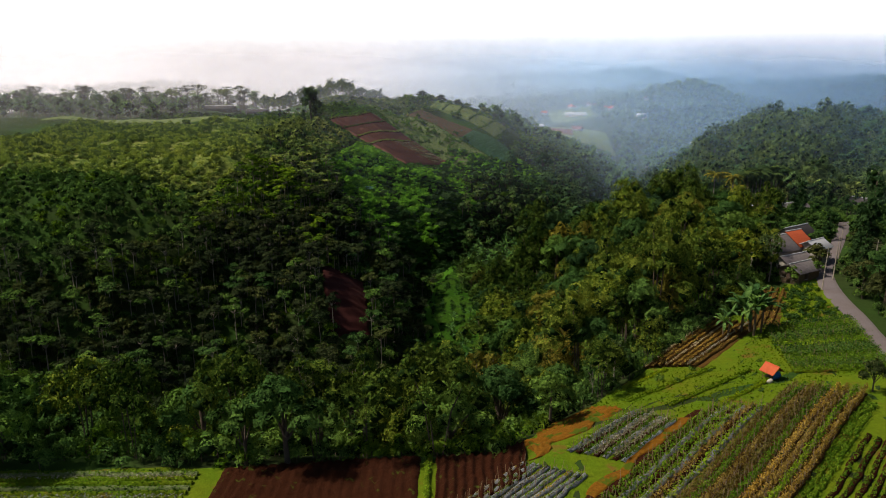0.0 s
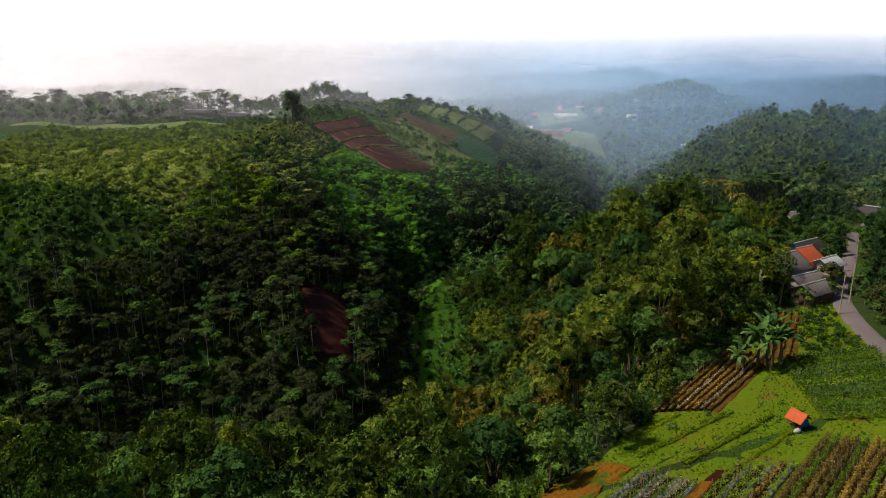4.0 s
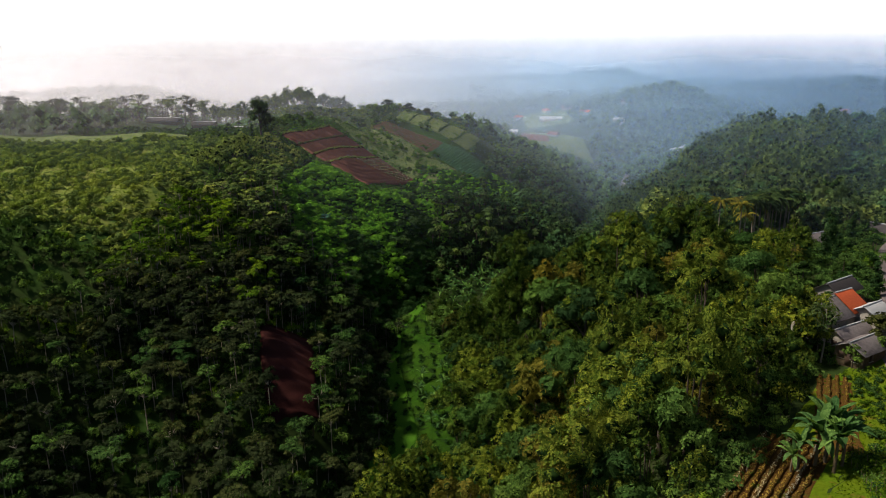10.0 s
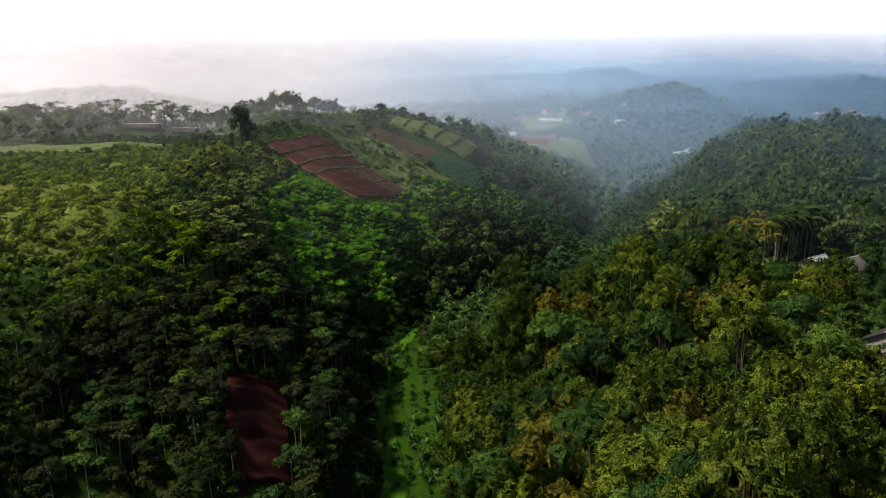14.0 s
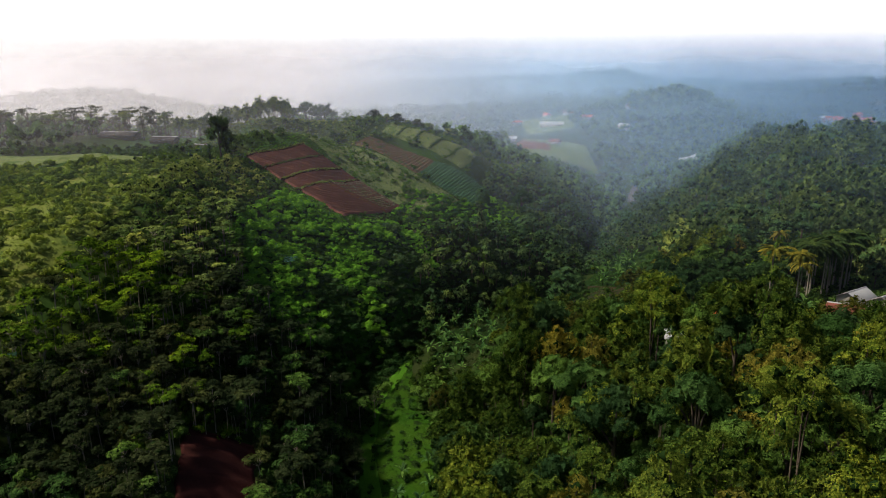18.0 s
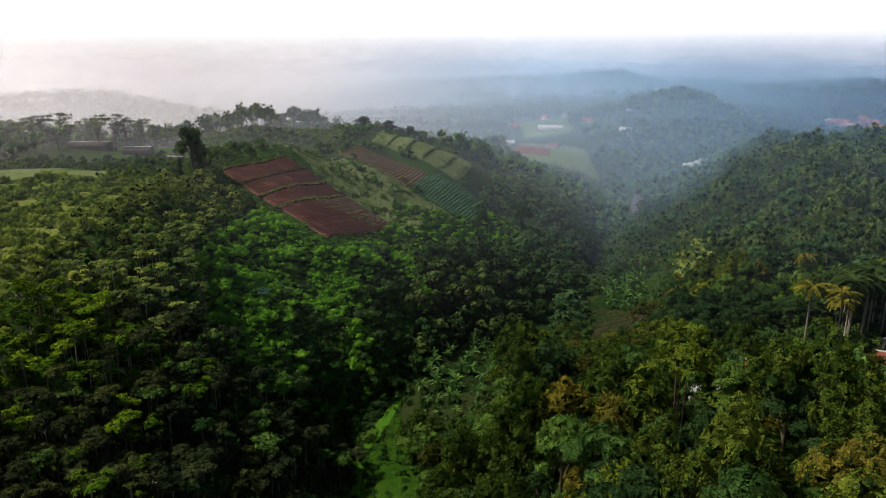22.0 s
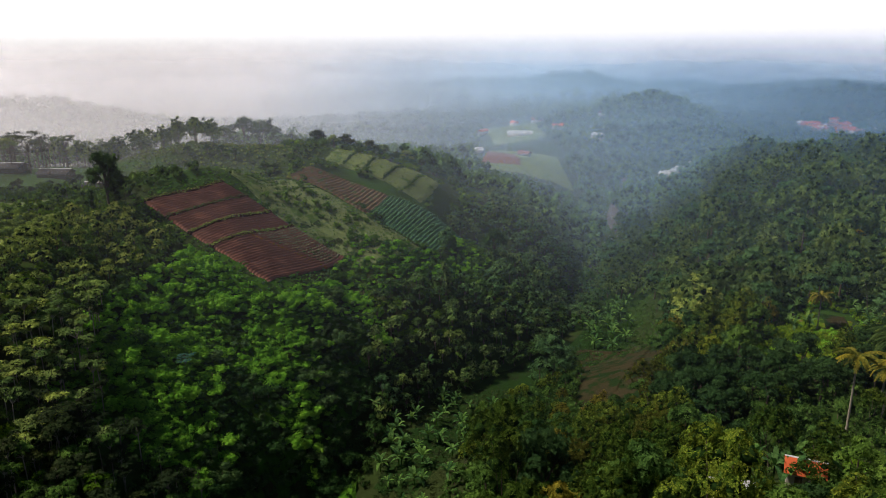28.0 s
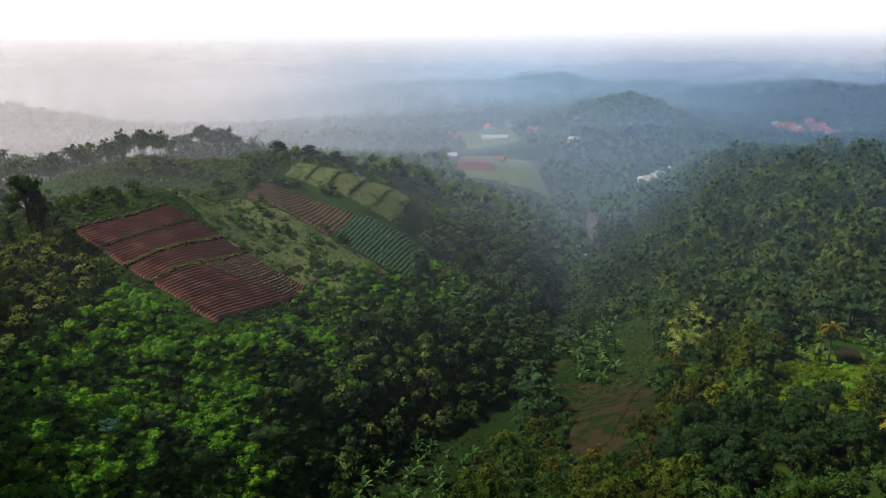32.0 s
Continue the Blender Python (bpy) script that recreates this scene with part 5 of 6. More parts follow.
for i, v in enumerate((0.0, 0.2, 0.39, 0.57)):
    crop_row("terrace_bank", on_red(0.0, v), on_red(1.0, v), M_DARKSOIL, L_OLIVE, "dark weedy bank between red terraces", 1.0, 0.5, 8, 0.5, 0.25, 0, 210 + i, "banks of the red terraces", 0.3)
crop_row("footpath", on_red(0.42, 0.57), on_red(0.72, 1.0), M_ORANGE, None, "thin worn ochre footpath across the ploughed rows", 0.7, 0.3, 0, 0.3, 0.1, 0, 220)
for i in range(17):
    v = 0.6 + 0.0225 * i
    crop_row("seedling_row", on_red(0.44 + 0.3 * (v - 0.57) / 0.43 + 0.04, v), on_red(0.98, v), M_SOIL, L_WHITE, "pale seedling row on the ploughed hillside", 0.5, 0.42, 4, 0.4, 0.15, 0, 230 + i, "pale seedling rows", 0.12)

def on_terrace(u, v):
    (ax, ay), (bx, by), (cx, cy), (dx, dy) = TERR
    return ((ax * (1 - u) + bx * u) * (1 - v) + (dx * (1 - u) + cx * u) * v, (ay * (1 - u) + by * u) * (1 - v) + (dy * (1 - u) + cy * u) * v)


for i, v in enumerate((0.2, 0.4, 0.6, 0.8)):
    crop_row("terrace_bank", on_terrace(0.02, v), on_terrace(0.95, v + 0.04), M_GROUND, L_BROAD, "dark weedy bank between fallow terraces", 0.8, 0.42, 9, 0.5, 0.2, 0, 260 + i, "banks of the fallow terraces", 0.35)


# grass tufts
def tufts(name, poly, gap, size, leaf, label, seed, up=0.25):
    xs, ys = [p[0] for p in poly], [p[1] for p in poly]
    rows = scatter(min(xs), min(ys), max(xs), max(ys), gap, seed, lambda x, y: inside(poly, x, y) & ~inside(RED, x, y) & ~inside(STRIP, x, y))
    v, f = cards(np.random.RandomState(seed), np.stack([rows[:, 0], rows[:, 1], height(rows[:, 0], rows[:, 1]) + up], 1), np.tile((0, 0, 1.0), (len(rows), 1)), size, 0.7, 0.0, 0.7)
    tagged(new(name, mesh_of(name, v, f, [leaf])), label, "grass", kind="stuff")


tufts("pasture_grass", GRASSY, 0.85, 0.75, L_SHRUB, "tufted green grass on the hill pasture", 61)
tufts("terrace_weeds", TERR, 1.0, 0.7, L_OLIVE, "dusty weeds on the fallow terraces", 62, 0.55)
tufts("garden_crops", TOPGREEN, 0.9, 0.7, L_SHRUB, "green garden crops above the ploughed terraces", 63, 0.4)
tufts("plateau_grass", [(-150, 190), (-62, 196), (-59, 300), (-150, 306)], 1.1, 0.7, L_MEADOW, "yellow green grass on the plateau edge", 64)
tufts("crest_grass", [(-75, 345), (-36, 348), (-8, 396), (4, 424), (-30, 420), (-75, 385)], 1.2, 0.8, L_CROP, "grass on the hilltop", 65)
tufts("terrace_grass", [(a + w, b) for a, b, w in PADDY] + [(a - w, b) for a, b, w in PADDY[::-1]], 0.7, 0.35, L_SHRUB, "fresh grass on the winding valley terraces", 67, 0.4)
tufts("banana_garden_grass", [(9, 250), (20, 246), (32, 272), (48, 296), (40, 304), (24, 292), (10, 274)], 0.75, 0.6, L_SHADE, "shade-darkened weeds on the banana garden floor", 68, 0.4)
tufts("valley_weeds", [(66, 312), (88, 304), (100, 336), (112, 372), (96, 382), (74, 336)], 1.0, 0.8, L_BROAD, "dark weeds on the valley bottom", 69, 0.4)
tufts("valley_grass", VALLEY_PLOT[:], 2.2, 0.5, L_SHADE, "grass in the valley bottom", 66, 0.4)
rows = scatter(-62, 40, 72, 132, 0.5, 20, lambda x, y: inside([(10, 70), (20, 73), (30, 72), (46, 80), (62, 84), (70, 128), (60, 126), (48, 104), (38, 87), (30, 90), (21, 82)], x, y) & ~near_lane(x, y, 2.2))
v, f = cards(np.random.RandomState(3), np.stack([rows[:, 0], rows[:, 1], height(rows[:, 0], rows[:, 1]) + 0.14], 1), np.tile((0, 0, 1.0), (len(rows), 1)), 0.26, 0.5, -0.4, 1.2)
tagged(new("grass_tufts", mesh_of("grass_tufts", v, f, [L_TURF])), "short bright grass on the terraces beside the plots", "grass", kind="stuff")


# ---- hut and houses ----
def roof_slope(w, l, rise, over, thick=0.06, rib=0.22):
    """One pitched slope from the ridge (x = 0) down to x = w, along y, with raised ribs."""
    v, f = [], []
    n = max(4, int(l / rib))
    ys = np.linspace(-l / 2 - over, l / 2 + over, 2 * n + 1)
    drop = rise / w
    for i, y in enumerate(ys):
        h = 0.035 if i % 2 else 0.0
        for x, dz in ((0, h), (w + over, h), (w + over, h - thick), (0, h - thick)):
            v.append((x, y, -x * drop + dz))
    for i in range(2 * n):
        a, b = i * 4, i * 4 + 4
        f += [(a, a + 1, b + 1, b), (a + 1, a + 2, b + 2, b + 1), (a + 2, a + 3, b + 3, b + 2)]
    f += [(0, 3, 2, 1), (8 * n, 8 * n + 1, 8 * n + 2, 8 * n + 3)]
    return np.array(v), np.array(f)


def house(label, x, y, turn, w, l, eave, rise, roofs, wall=M_PLASTER, door=M_DOOR, category="house", cap=M_METAL, over=0.5, group="village houses"):
    """A gabled house: walls, two roof slopes, ridge cap, door, windows."""
    z = float(height(x, y)) - 0.1
    ob = thing("house", label, category, pose(x, y, z, 0, 0, turn), group)
    t = 0.15
    for k, (bx) in enumerate(((-w / 2, -l / 2, w / 2, -l / 2 + t), (-w / 2, l / 2 - t, w / 2, l / 2), (-w / 2, -l / 2 + t, -w / 2 + t, l / 2 - t), (w / 2 - t, -l / 2 + t, w / 2, l / 2 - t))):
        v, f = box(bx[0], bx[1], -0.6, bx[2], bx[3], eave)
        if k < 2:
            pk = np.array([(0, bx[1], eave + rise - 0.1), (0, bx[3], eave + rise - 0.1)])
            v = np.concatenate([v, pk])
            f = np.concatenate([f, [(4, 5, 8, 8), (6, 9, 7, 7), (4, 8, 9, 6), (5, 7, 9, 8)]])
        bm = bmesh.new()
        vv = [bm.verts.new(p) for p in v]
        for q in f:
            ids = list(dict.fromkeys(int(i) for i in q))
            if k < 2 and ids == [4, 5, 7, 6]:
                continue
            bm.faces.new([vv[i] for i in ids])
        me = bpy.data.meshes.new("wall")
        bm.to_mesh(me)
        bm.free()
        me.materials.append(wall)
        part("wall", me, ob)
    for sgn, mat in zip((1, -1), roofs):
        v, f = roof_slope(w / 2, l, rise, over)
        v = v * (sgn, 1, 1) + (0, 0, eave + rise + 0.06)
        part("roof_slope", mesh_of("roof_slope", v, f, [mat]), ob)
    part("ridge_cap", mesh_of("ridge_cap", *tube([(0, -l / 2 - over, eave + rise + 0.08), (0, l / 2 + over, eave + rise + 0.08)], (0.14, 0.14), 6), [cap]), ob)
    d = part("door", mesh_of("door", *box(-0.45, -l / 2 - 0.05, 0, 0.45, -l / 2 + 0.02, 2.0), [door]), ob)
    part("handle", mesh_of("handle", *box(0.3, -l / 2 - 0.1, 0.95, 0.36, -l / 2 - 0.05, 1.1), [M_METAL]), d)
    for wx, wy, hx in ((-w / 2 + 1.0, -l / 2, 1), (w / 2 - 1.0, -l / 2, 1), (-w / 2, 0.8, 0), (w / 2, -0.8, 0)):
        e, g = (0.5, 0.05) if hx else (0.05, 0.5)
        win = part("window", mesh_of("window", *box(wx - e, wy - g, 0.9, wx + e, wy + g, 2.0), [M_DOOR]), ob)
        part("sill", mesh_of("sill", *box(wx - e - 0.08, wy - g - 0.05, 0.82, wx + e + 0.08, wy + g + 0.05, 0.895), [M_PLASTER]), win)
    return ob


house("long house with weathered grey brown tiled roof", 67.8, 141.3, -62, 6.8, 5.6, 4.2, 2.1, (M_TILE_GREY, M_TILE_GREY))
house("house with orange red tiled roof between grey roofs", 72.0, 143.6, -62, 6.6, 3.8, 4.3, 2.1, (M_TILE_RED, M_TILE_GREY))
house("house with weathered grey tile roof", 68.5, 135.2, -62, 5.0, 7.0, 2.3, 1.4, (M_TILE_GREY, M_TILE_GREY))
house("small house with bright pale metal roof", 75.0, 140.2, -58, 4.0, 4.6, 3.8, 1.1, (M_METAL, M_METAL))
house("lean brown roofed shed below the houses", 67.5, 130.3, -60, 4.2, 6.0, 2.5, 1.1, (M_TILE_GREY, M_TILE_GREY), M_WOOD)
house("dark tiled house with pale eaves and teal shutter", 78.0, 154.5, -58, 6.0, 7.5, 3.0, 2.0, (M_ROOF_DARK, M_ROOF_DARK), M_PLASTER, M_TEAL)
house("house with pale grey roof beside the palms", 103.5, 221.5, -60, 5.0, 6.5, 3.0, 1.5, (M_METAL, M_TILE_GREY))
house("house with weathered dark roof by the palms", 106.5, 214.0, -62, 6.5, 8.0, 3.2, 1.9, (M_TILE_GREY, M_TILE_GREY))
house("house with rust red tiled roof among trees", 93.5, 209.5, 64, 4.6, 6.0, 2.4, 1.3, (M_TILE_BROWN, M_TILE_BROWN))
house("small house with cream white sheet roof among bananas", 63.0, 217.5, 74, 4.2, 5.2, 2.3, 1.0, (M_METAL, M_METAL))
house("small shed with red tiled roof among bananas", 71.5, 213.8, 60, 3.6, 4.6, 2.8, 1.2, (M_TILE_RED, M_TILE_RED))
house("house with dark roof beside the upper lane", 141, 236, 40, 6, 8, 3.0, 1.8, (M_ROOF_DARK, M_ROOF_DARK))
house("long low barn with grey roof on the plateau", -118, 388, 88, 7, 15, 1.3, 1.3, (M_ROOF_DARK, M_ROOF_DARK), M_WOOD, category="barn", group="plateau barns")
house("long low barn with grey roof on the plateau", -97, 381, 84, 6, 10, 1.3, 1.2, (M_ROOF_DARK, M_ROOF_DARK), M_WOOD, category="barn", group="plateau barns")
house("low shed with pale metal roof on the plateau", -73, 349, 70, 3.4, 5, 1.0, 0.7, (M_METAL, M_ROOF_DARK), M_WOOD, category="shed", group="plateau barns")


def field_hut(x, y, turn):
    z = float(height(x, y))
    ob = thing("field_hut", "open field hut with orange tiled roof and blue tarpaulin", "hut", pose(x, y, z, 0, 0, turn) @ Matrix.Scale(0.72, 4))
    for px in (-1.05, 1.05):
        for py in (-0.9, 0.9):
            part("post", mesh_of("post", *bar((px, py, -0.3), (px, py, 1.75), 0.06), [M_WOOD]), ob)
    for sgn in (1, -1):
        v, f = roof_slope(1.15, 2.2, 1.0, 0.32, 0.06, 0.2)
        part("roof_slope", mesh_of("roof_slope", v * (sgn, 1, 1) + (0, 0, 2.7), f, [M_TILE_RED]), ob, "orange clay tiles")
    part("ridge_cap", mesh_of("ridge_cap", *tube([(0, -1.4, 2.71), (0, 1.4, 2.71)], (0.1, 0.1)), [M_TILE_RED]), ob)
    for py in (-0.95, 0.95):
        part("rail", mesh_of("rail", *bar((-1.1, py, 1.7), (1.1, py, 1.7), 0.05), [M_WOOD]), ob)
    n = 8
    u, w = np.meshgrid(np.linspace(-0.95, 0.95, n + 1), np.linspace(0, 1, n + 1))
    zz = 1.65 - 1.45 * w
    yy = -0.85 - 0.25 * np.sin(w * 3.1) + 0.07 * np.sin(u * 9 + w * 4)
    i, j = np.meshgrid(np.arange(n), np.arange(n), indexing="ij")
    k = (i * (n + 1) + j).ravel()
    part("tarpaulin", mesh_of("tarpaulin", np.stack([u.ravel(), yy.ravel(), zz.ravel()], 1), np.stack([k, k + 1, k + 2 + n, k + 1 + n], 1), [M_BLUE], smooth=True), ob, "blue tarpaulin")
    part("bench", mesh_of("bench", *box(-0.9, -0.3, 0.4, 0.9, 0.8, 0.48), [M_WOOD]), ob)
    return ob


field_hut(41.0, 82.4, 28)
r = np.random.RandomState(9)
p, d = shell(r, [(0, 0, 0.25, 0.32, 0.8), (0.2, 0.1, 0.2, 0.25, 0.8)], 10)
bm = bmesh.new()
bmesh.ops.create_icosphere(bm, subdivisions=2, radius=0.38)
for q in bm.verts:
    q.co = (q.co.x * 1.2, q.co.y * 0.8, q.co.z * 0.8 + 0.25 + 0.05 * math.sin(q.co.x * 9))
me = bpy.data.meshes.new("sack")
bm.to_mesh(me)
bm.free()
me.materials.append(M_PLASTER)
sack = new("sack", me)
sack.matrix_basis = pose(40.2, 80.9, float(height(40.2, 80.9)), 0, 0, 20)
tagged(sack, "lumpy white sack beside the field hut", "sack")


def utility_pole(x, y, tall):
    ob = thing("utility_pole", "slender pale pole beside the lane", "pole", pose(x, y, float(height(x, y))), "poles beside the lane")
    part("shaft", mesh_of("shaft", *tube([(0, 0, -0.5), (0.05, 0, tall * 0.5), (0.1, 0, tall)], (0.13, 0.1, 0.07)), [M_BARK]), ob)
    part("crossarm", mesh_of("crossarm", *bar((-0.5, 0, tall - 0.4), (0.7, 0, tall - 0.4), 0.05), [M_WOOD]), ob)


for px, py, pt in ((68.0, 122.5, 8.0), (72.5, 127.5, 8.5), (77.5, 124.0, 8.0), (79.5, 139.0, 8.0)):
    utility_pole(px, py, pt)


# ---- bananas and palms ----
def blade(r, length, width, lift, bend, n=6):
    """A long arching leaf from the origin along x, folded on its midrib."""
    t = np.linspace(0, 1, n + 1)
    x = length * t * (1 - 0.18 * t * bend)
    z = lift * length * t - bend * length * 0.62 * t * t
    w = width * np.sin(np.clip(t * 0.94 + 0.06, 0, 1) * 3.14159) ** 0.6
    v = np.concatenate([np.stack([x, w, z + 0.22 * w], 1), np.stack([x, 0 * w, z], 1), np.stack([x, -w, z + 0.22 * w], 1)])
    k = n + 1
    f = [(i, i + 1, k + i + 1, k + i) for i in range(n)] + [(k + i, k + i + 1, 2 * k + i + 1, 2 * k + i) for i in range(n)]
    return v, np.array(f)


BLADES = []
for i in range(4):
    rr = np.random.RandomState(60 + i)
    BLADES.append(mesh_of("leaf", *blade(rr, 2.4 + 0.2 * i, 0.33, 1.15 - 0.22 * i, 0.85 + 0.12 * i), [L_BANANA]))
STEM = mesh_of("stem", *tube([(0, 0, -0.4), (0, 0, 1.2), (0.05, 0, 2.4)], (0.16, 0.14, 0.09)), [M_PADDY])
TALLSTEM = mesh_of("stem", *tube([(0, 0, -0.4), (0, 0, 1.6), (0.05, 0, 3.2)], (0.17, 0.14, 0.09)), [M_WOOD])


def banana(x, y, size, seed, group, high=0.0):
    r = np.random.RandomState(seed)
    ob = thing("banana_plant", "banana plant with broad pale green arching leaves", "banana plant", Matrix.LocRotScale((x, y, float(height(x, y))), Euler((0, 0, r.uniform(0, 6.28))), (size, size, size)), group)
    part("stem", TALLSTEM if high else STEM, ob)
    for k in range(16 if high else 9):
        part("leaf", BLADES[k % 4], ob, "", Matrix.Translation((0, 0, 2.2 + high + 0.06 * (k % 3))) @ Euler((0, r.uniform(-0.5 - high * 0.4, 0.15), 2.4 * k + r.uniform(-0.3, 0.3))).to_matrix().to_4x4())


n = 0
for x, y, s in ((45.3, 102.0, 1.4), (47.0, 103.0, 1.5), (46.6, 100.6, 1.25), (43.4, 102.0, 1.0), (42.2, 101.2, 0.8), (48.2, 101.8, 1.2)):
    banana(x, y, s, n, "banana clump by the plots", 0.9)
    n += 1
for x, y in ((69.5, 214.0), (70.5, 219.5), (62.5, 219.5), (74.5, 221.0), (71.0, 226.0), (76.0, 216.0), (84.0, 205.0), (88.0, 214.0)):
    banana(x, y, 1.2, n, "bananas round the small houses")
    n += 1
for x, y, *_ in scatter(10, 246, 48, 304, 5.0, 30, lambda x, y: inside([(9, 250), (20, 246), (32, 272), (48, 296), (40, 304), (24, 292), (10, 274)], x, y))[:34]:
    banana(x, y, 0.85 + 0.2 * math.sin(x * 3), n, "bananas along the valley floor")
    n += 1
for x, y, *_ in scatter(2, 178, 20, 225, 7, 31, lambda x, y: np.abs(x - section(MID_X, y) - 5) < 6)[:16]:
    banana(x, y, 0.85, n, "bananas along the valley floor")
    n += 1
for x, y, *_ in scatter(2, 256, 36, 304, 4.6, 34, lambda x, y: (np.hypot((x - 13) / 5, (y - 274) / 13) < 1) | (np.hypot((x - 26) / 5, (y - 297) / 5) < 1))[:50]:
    banana(x, y, 0.85 + 0.25 * math.sin(x * 5), n, "bananas along the valley floor")
    n += 1
for x, y, *_ in scatter(78, 322, 110, 372, 6, 32, lambda x, y: np.abs(x - section(MID_X, y) - 2) < 10)[:36]:
    banana(x, y, 1.15, n, "bananas below the river bend")
    n += 1
for x, y, *_ in scatter(108, 276, 142, 304, 4.2, 33, lambda x, y: inside([(110, 284), (118, 280), (122, 298), (140, 300), (138, 286), (128, 279), (136, 302), (116, 300)], x, y))[:18]:
    banana(x, y, 1.0, n, "bananas on the opposite slope")
    n += 1


def frond(length, droop, leaflets, leaf_len, seed, broad=0.12):
    """A palm frond along x: rachis and hanging leaflets."""
    r = np.random.RandomState(seed)
    t = np.linspace(0, 1, 7)
    pts = np.stack([length * t * (1 - 0.2 * droop * t), 0 * t, length * (0.5 * t - droop * t * t)], 1)
    v1, f1 = tube(pts, np.linspace(0.05, 0.015, 7), 4)
    f1 = quads_to_tris(f1)
    tt = np.linspace(0.12, 1, leaflets)
    vs, fs = [], []
    for k, a in enumerate(tt):
        c = np.array([np.interp(a, t, pts[:, i]) for i in range(3)])
        ll = leaf_len * math.sin(0.35 + 2.4 * a) * r.uniform(0.8, 1.1)
        for sg in (1, -1):
            tip = c + (0.35 * ll, sg * 0.75 * ll, -0.5 * ll * r.uniform(0.6, 1.2))
            vs += [c - (broad, 0, 0), c + (broad, 0, 0), tip]
            fs.append((len(vs) - 3, len(vs) - 2, len(vs) - 1))
    return join([(v1, f1), (np.array(vs), np.array(fs))])


def fronds(name, length, droop, leaflets, leaf_len, leaf):
    return [mesh_of(name, *frond(length, droop + 0.12 * i, leaflets, leaf_len, 70 + i), [leaf]) for i in range(4)]


COCO, ARECA = fronds("frond", 3.8, 0.55, 26, 0.95, L_PALM), fronds("frond", 3.9, 0.75, 24, 1.25, L_ARECA)


def palm(x, y, tall, size, meshes, label, group, seed, count=16, lean=0.4):
    r = np.random.RandomState(seed)
    ob = thing("palm_tree", label, "palm", Matrix.LocRotScale((x, y, float(height(x, y))), Euler((0, 0, r.uniform(0, 6.28))), (1, 1, 1)), group)
    lx = r.uniform(0, lean)
    part("trunk", mesh_of("trunk", *tube([(0, 0, -0.5), (lx * 0.3, 0, tall * 0.4), (lx * 0.7, 0, tall * 0.75), (lx, 0, tall)], (0.22, 0.17, 0.15, 0.12)), [M_BARK]), ob)
    for k in range(count):
        up = 0.5 - 1.15 * (k / count)
        part("frond", meshes[k % 4], ob, "", Matrix.Translation((lx, 0, tall)) @ Euler((0, -up * 0.8, 2.4 * k + r.uniform(-0.2, 0.2))).to_matrix().to_4x4() @ Matrix.Scale(size * r.uniform(0.85, 1.1), 4))


for i, (x, y, h) in enumerate(((86.5, 226.5, 13.5), (91.5, 224.0, 12.0), (119.5, 286, 9.0), (127, 262, 9.5), (84.5, 120.0, 5.5), (96.0, 231.0, 9.0))):
    palm(x, y, h, 1.0, COCO, "coconut palm with drooping yellow green fronds", "coconut palms", 300 + i)
rr = np.random.RandomState(44)
for i in range(16):
    palm(99.5 + 0.95 * i + rr.uniform(-0.5, 0.5), 236 + rr.uniform(-3.5, 3.5) + 0.25 * i, rr.uniform(11.5, 13.5), 1.15, ARECA, "tall straight palm with pale trunk and dark crown", "palm grove", 320 + i, 18, 0.2)

# ---- single trees ----
ONE = lambda name, kind, leaf, bark, label, x, y, s, tall=1.0: plant_tree(name, kind, leaf, bark, label, "tree", x, y, s, x * 1.7, "", tall)
ONE("dark_tree", "column", L_DARK, M_TRUNK, "tall dense dark tree beside the ploughed terraces", -55.5, 316.5, 1.1)
ONE("dark_tree", "broad", L_DARK, M_TRUNK, "tall dense dark tree beside the ploughed terraces", -57.0, 315.5, 1.6, 1.25)
ONE("dark_tree", "column", L_DARK, M_TRUNK, "dark bushy tree beside the ploughed terraces", -59.5, 311.0, 0.6)
for x, y, s in ((-66, 512, 2.4), (-57, 516, 2.9), (-49, 514, 2.7), (-42, 520, 2.2)):
    ONE("round_tree", "broad", L_DARK, M_TRUNK, "huge round dark tree on the ridge", x, y, s, 0.85)
for i, (x, y, *_) in enumerate(scatter(-100, 400, -48, 432, 6.0, 55, lambda x, y: x < 0)):
    plant_tree("bamboo_clump", "bamboo_l", L_OLIVE, M_TRUNK, "tall dusty bamboo clump behind the hilltop", "bamboo", x, y, 0.9, i * 1.7, "bamboo behind the hilltop", 1.1)
ONE("dark_tree", "column", L_DARK, M_TRUNK, "pointed dark tree on the ridge", -44.0, 515.0, 1.3, 1.1)
ONE("shade_tree", "broad", L_SHADE, M_TRUNK, "large dense dark round tree beside the lane", 69.6, 105.5, 1.15, 0.9)
ONE("shade_tree", "broad", L_SHADE, M_TRUNK, "dense dark round tree beside the lane", 67.0, 98.5, 0.95, 0.8)
for x, y, s in ((71.4, 115.8, 1.0), (70.5, 109.6, 0.9), (75.0, 121.5, 0.9), (80.5, 128.0, 0.95), (83.5, 134.5, 0.85), (85, 141, 0.9)):
    ONE("shade_tree", "broad", L_SHADE, M_TRUNK, "dense dark tree overhanging the lane", x, y, s, 0.9)
ONE("shade_tree", "broad", L_BROAD, M_TRUNK, "dense round tree beside the lane", 77.5, 118.5, 1.25)
ONE("shade_tree", "broad", L_SHADE, M_TRUNK, "dense dark tree between the houses and the lane", 72.2, 133.6, 0.75, 1.05)
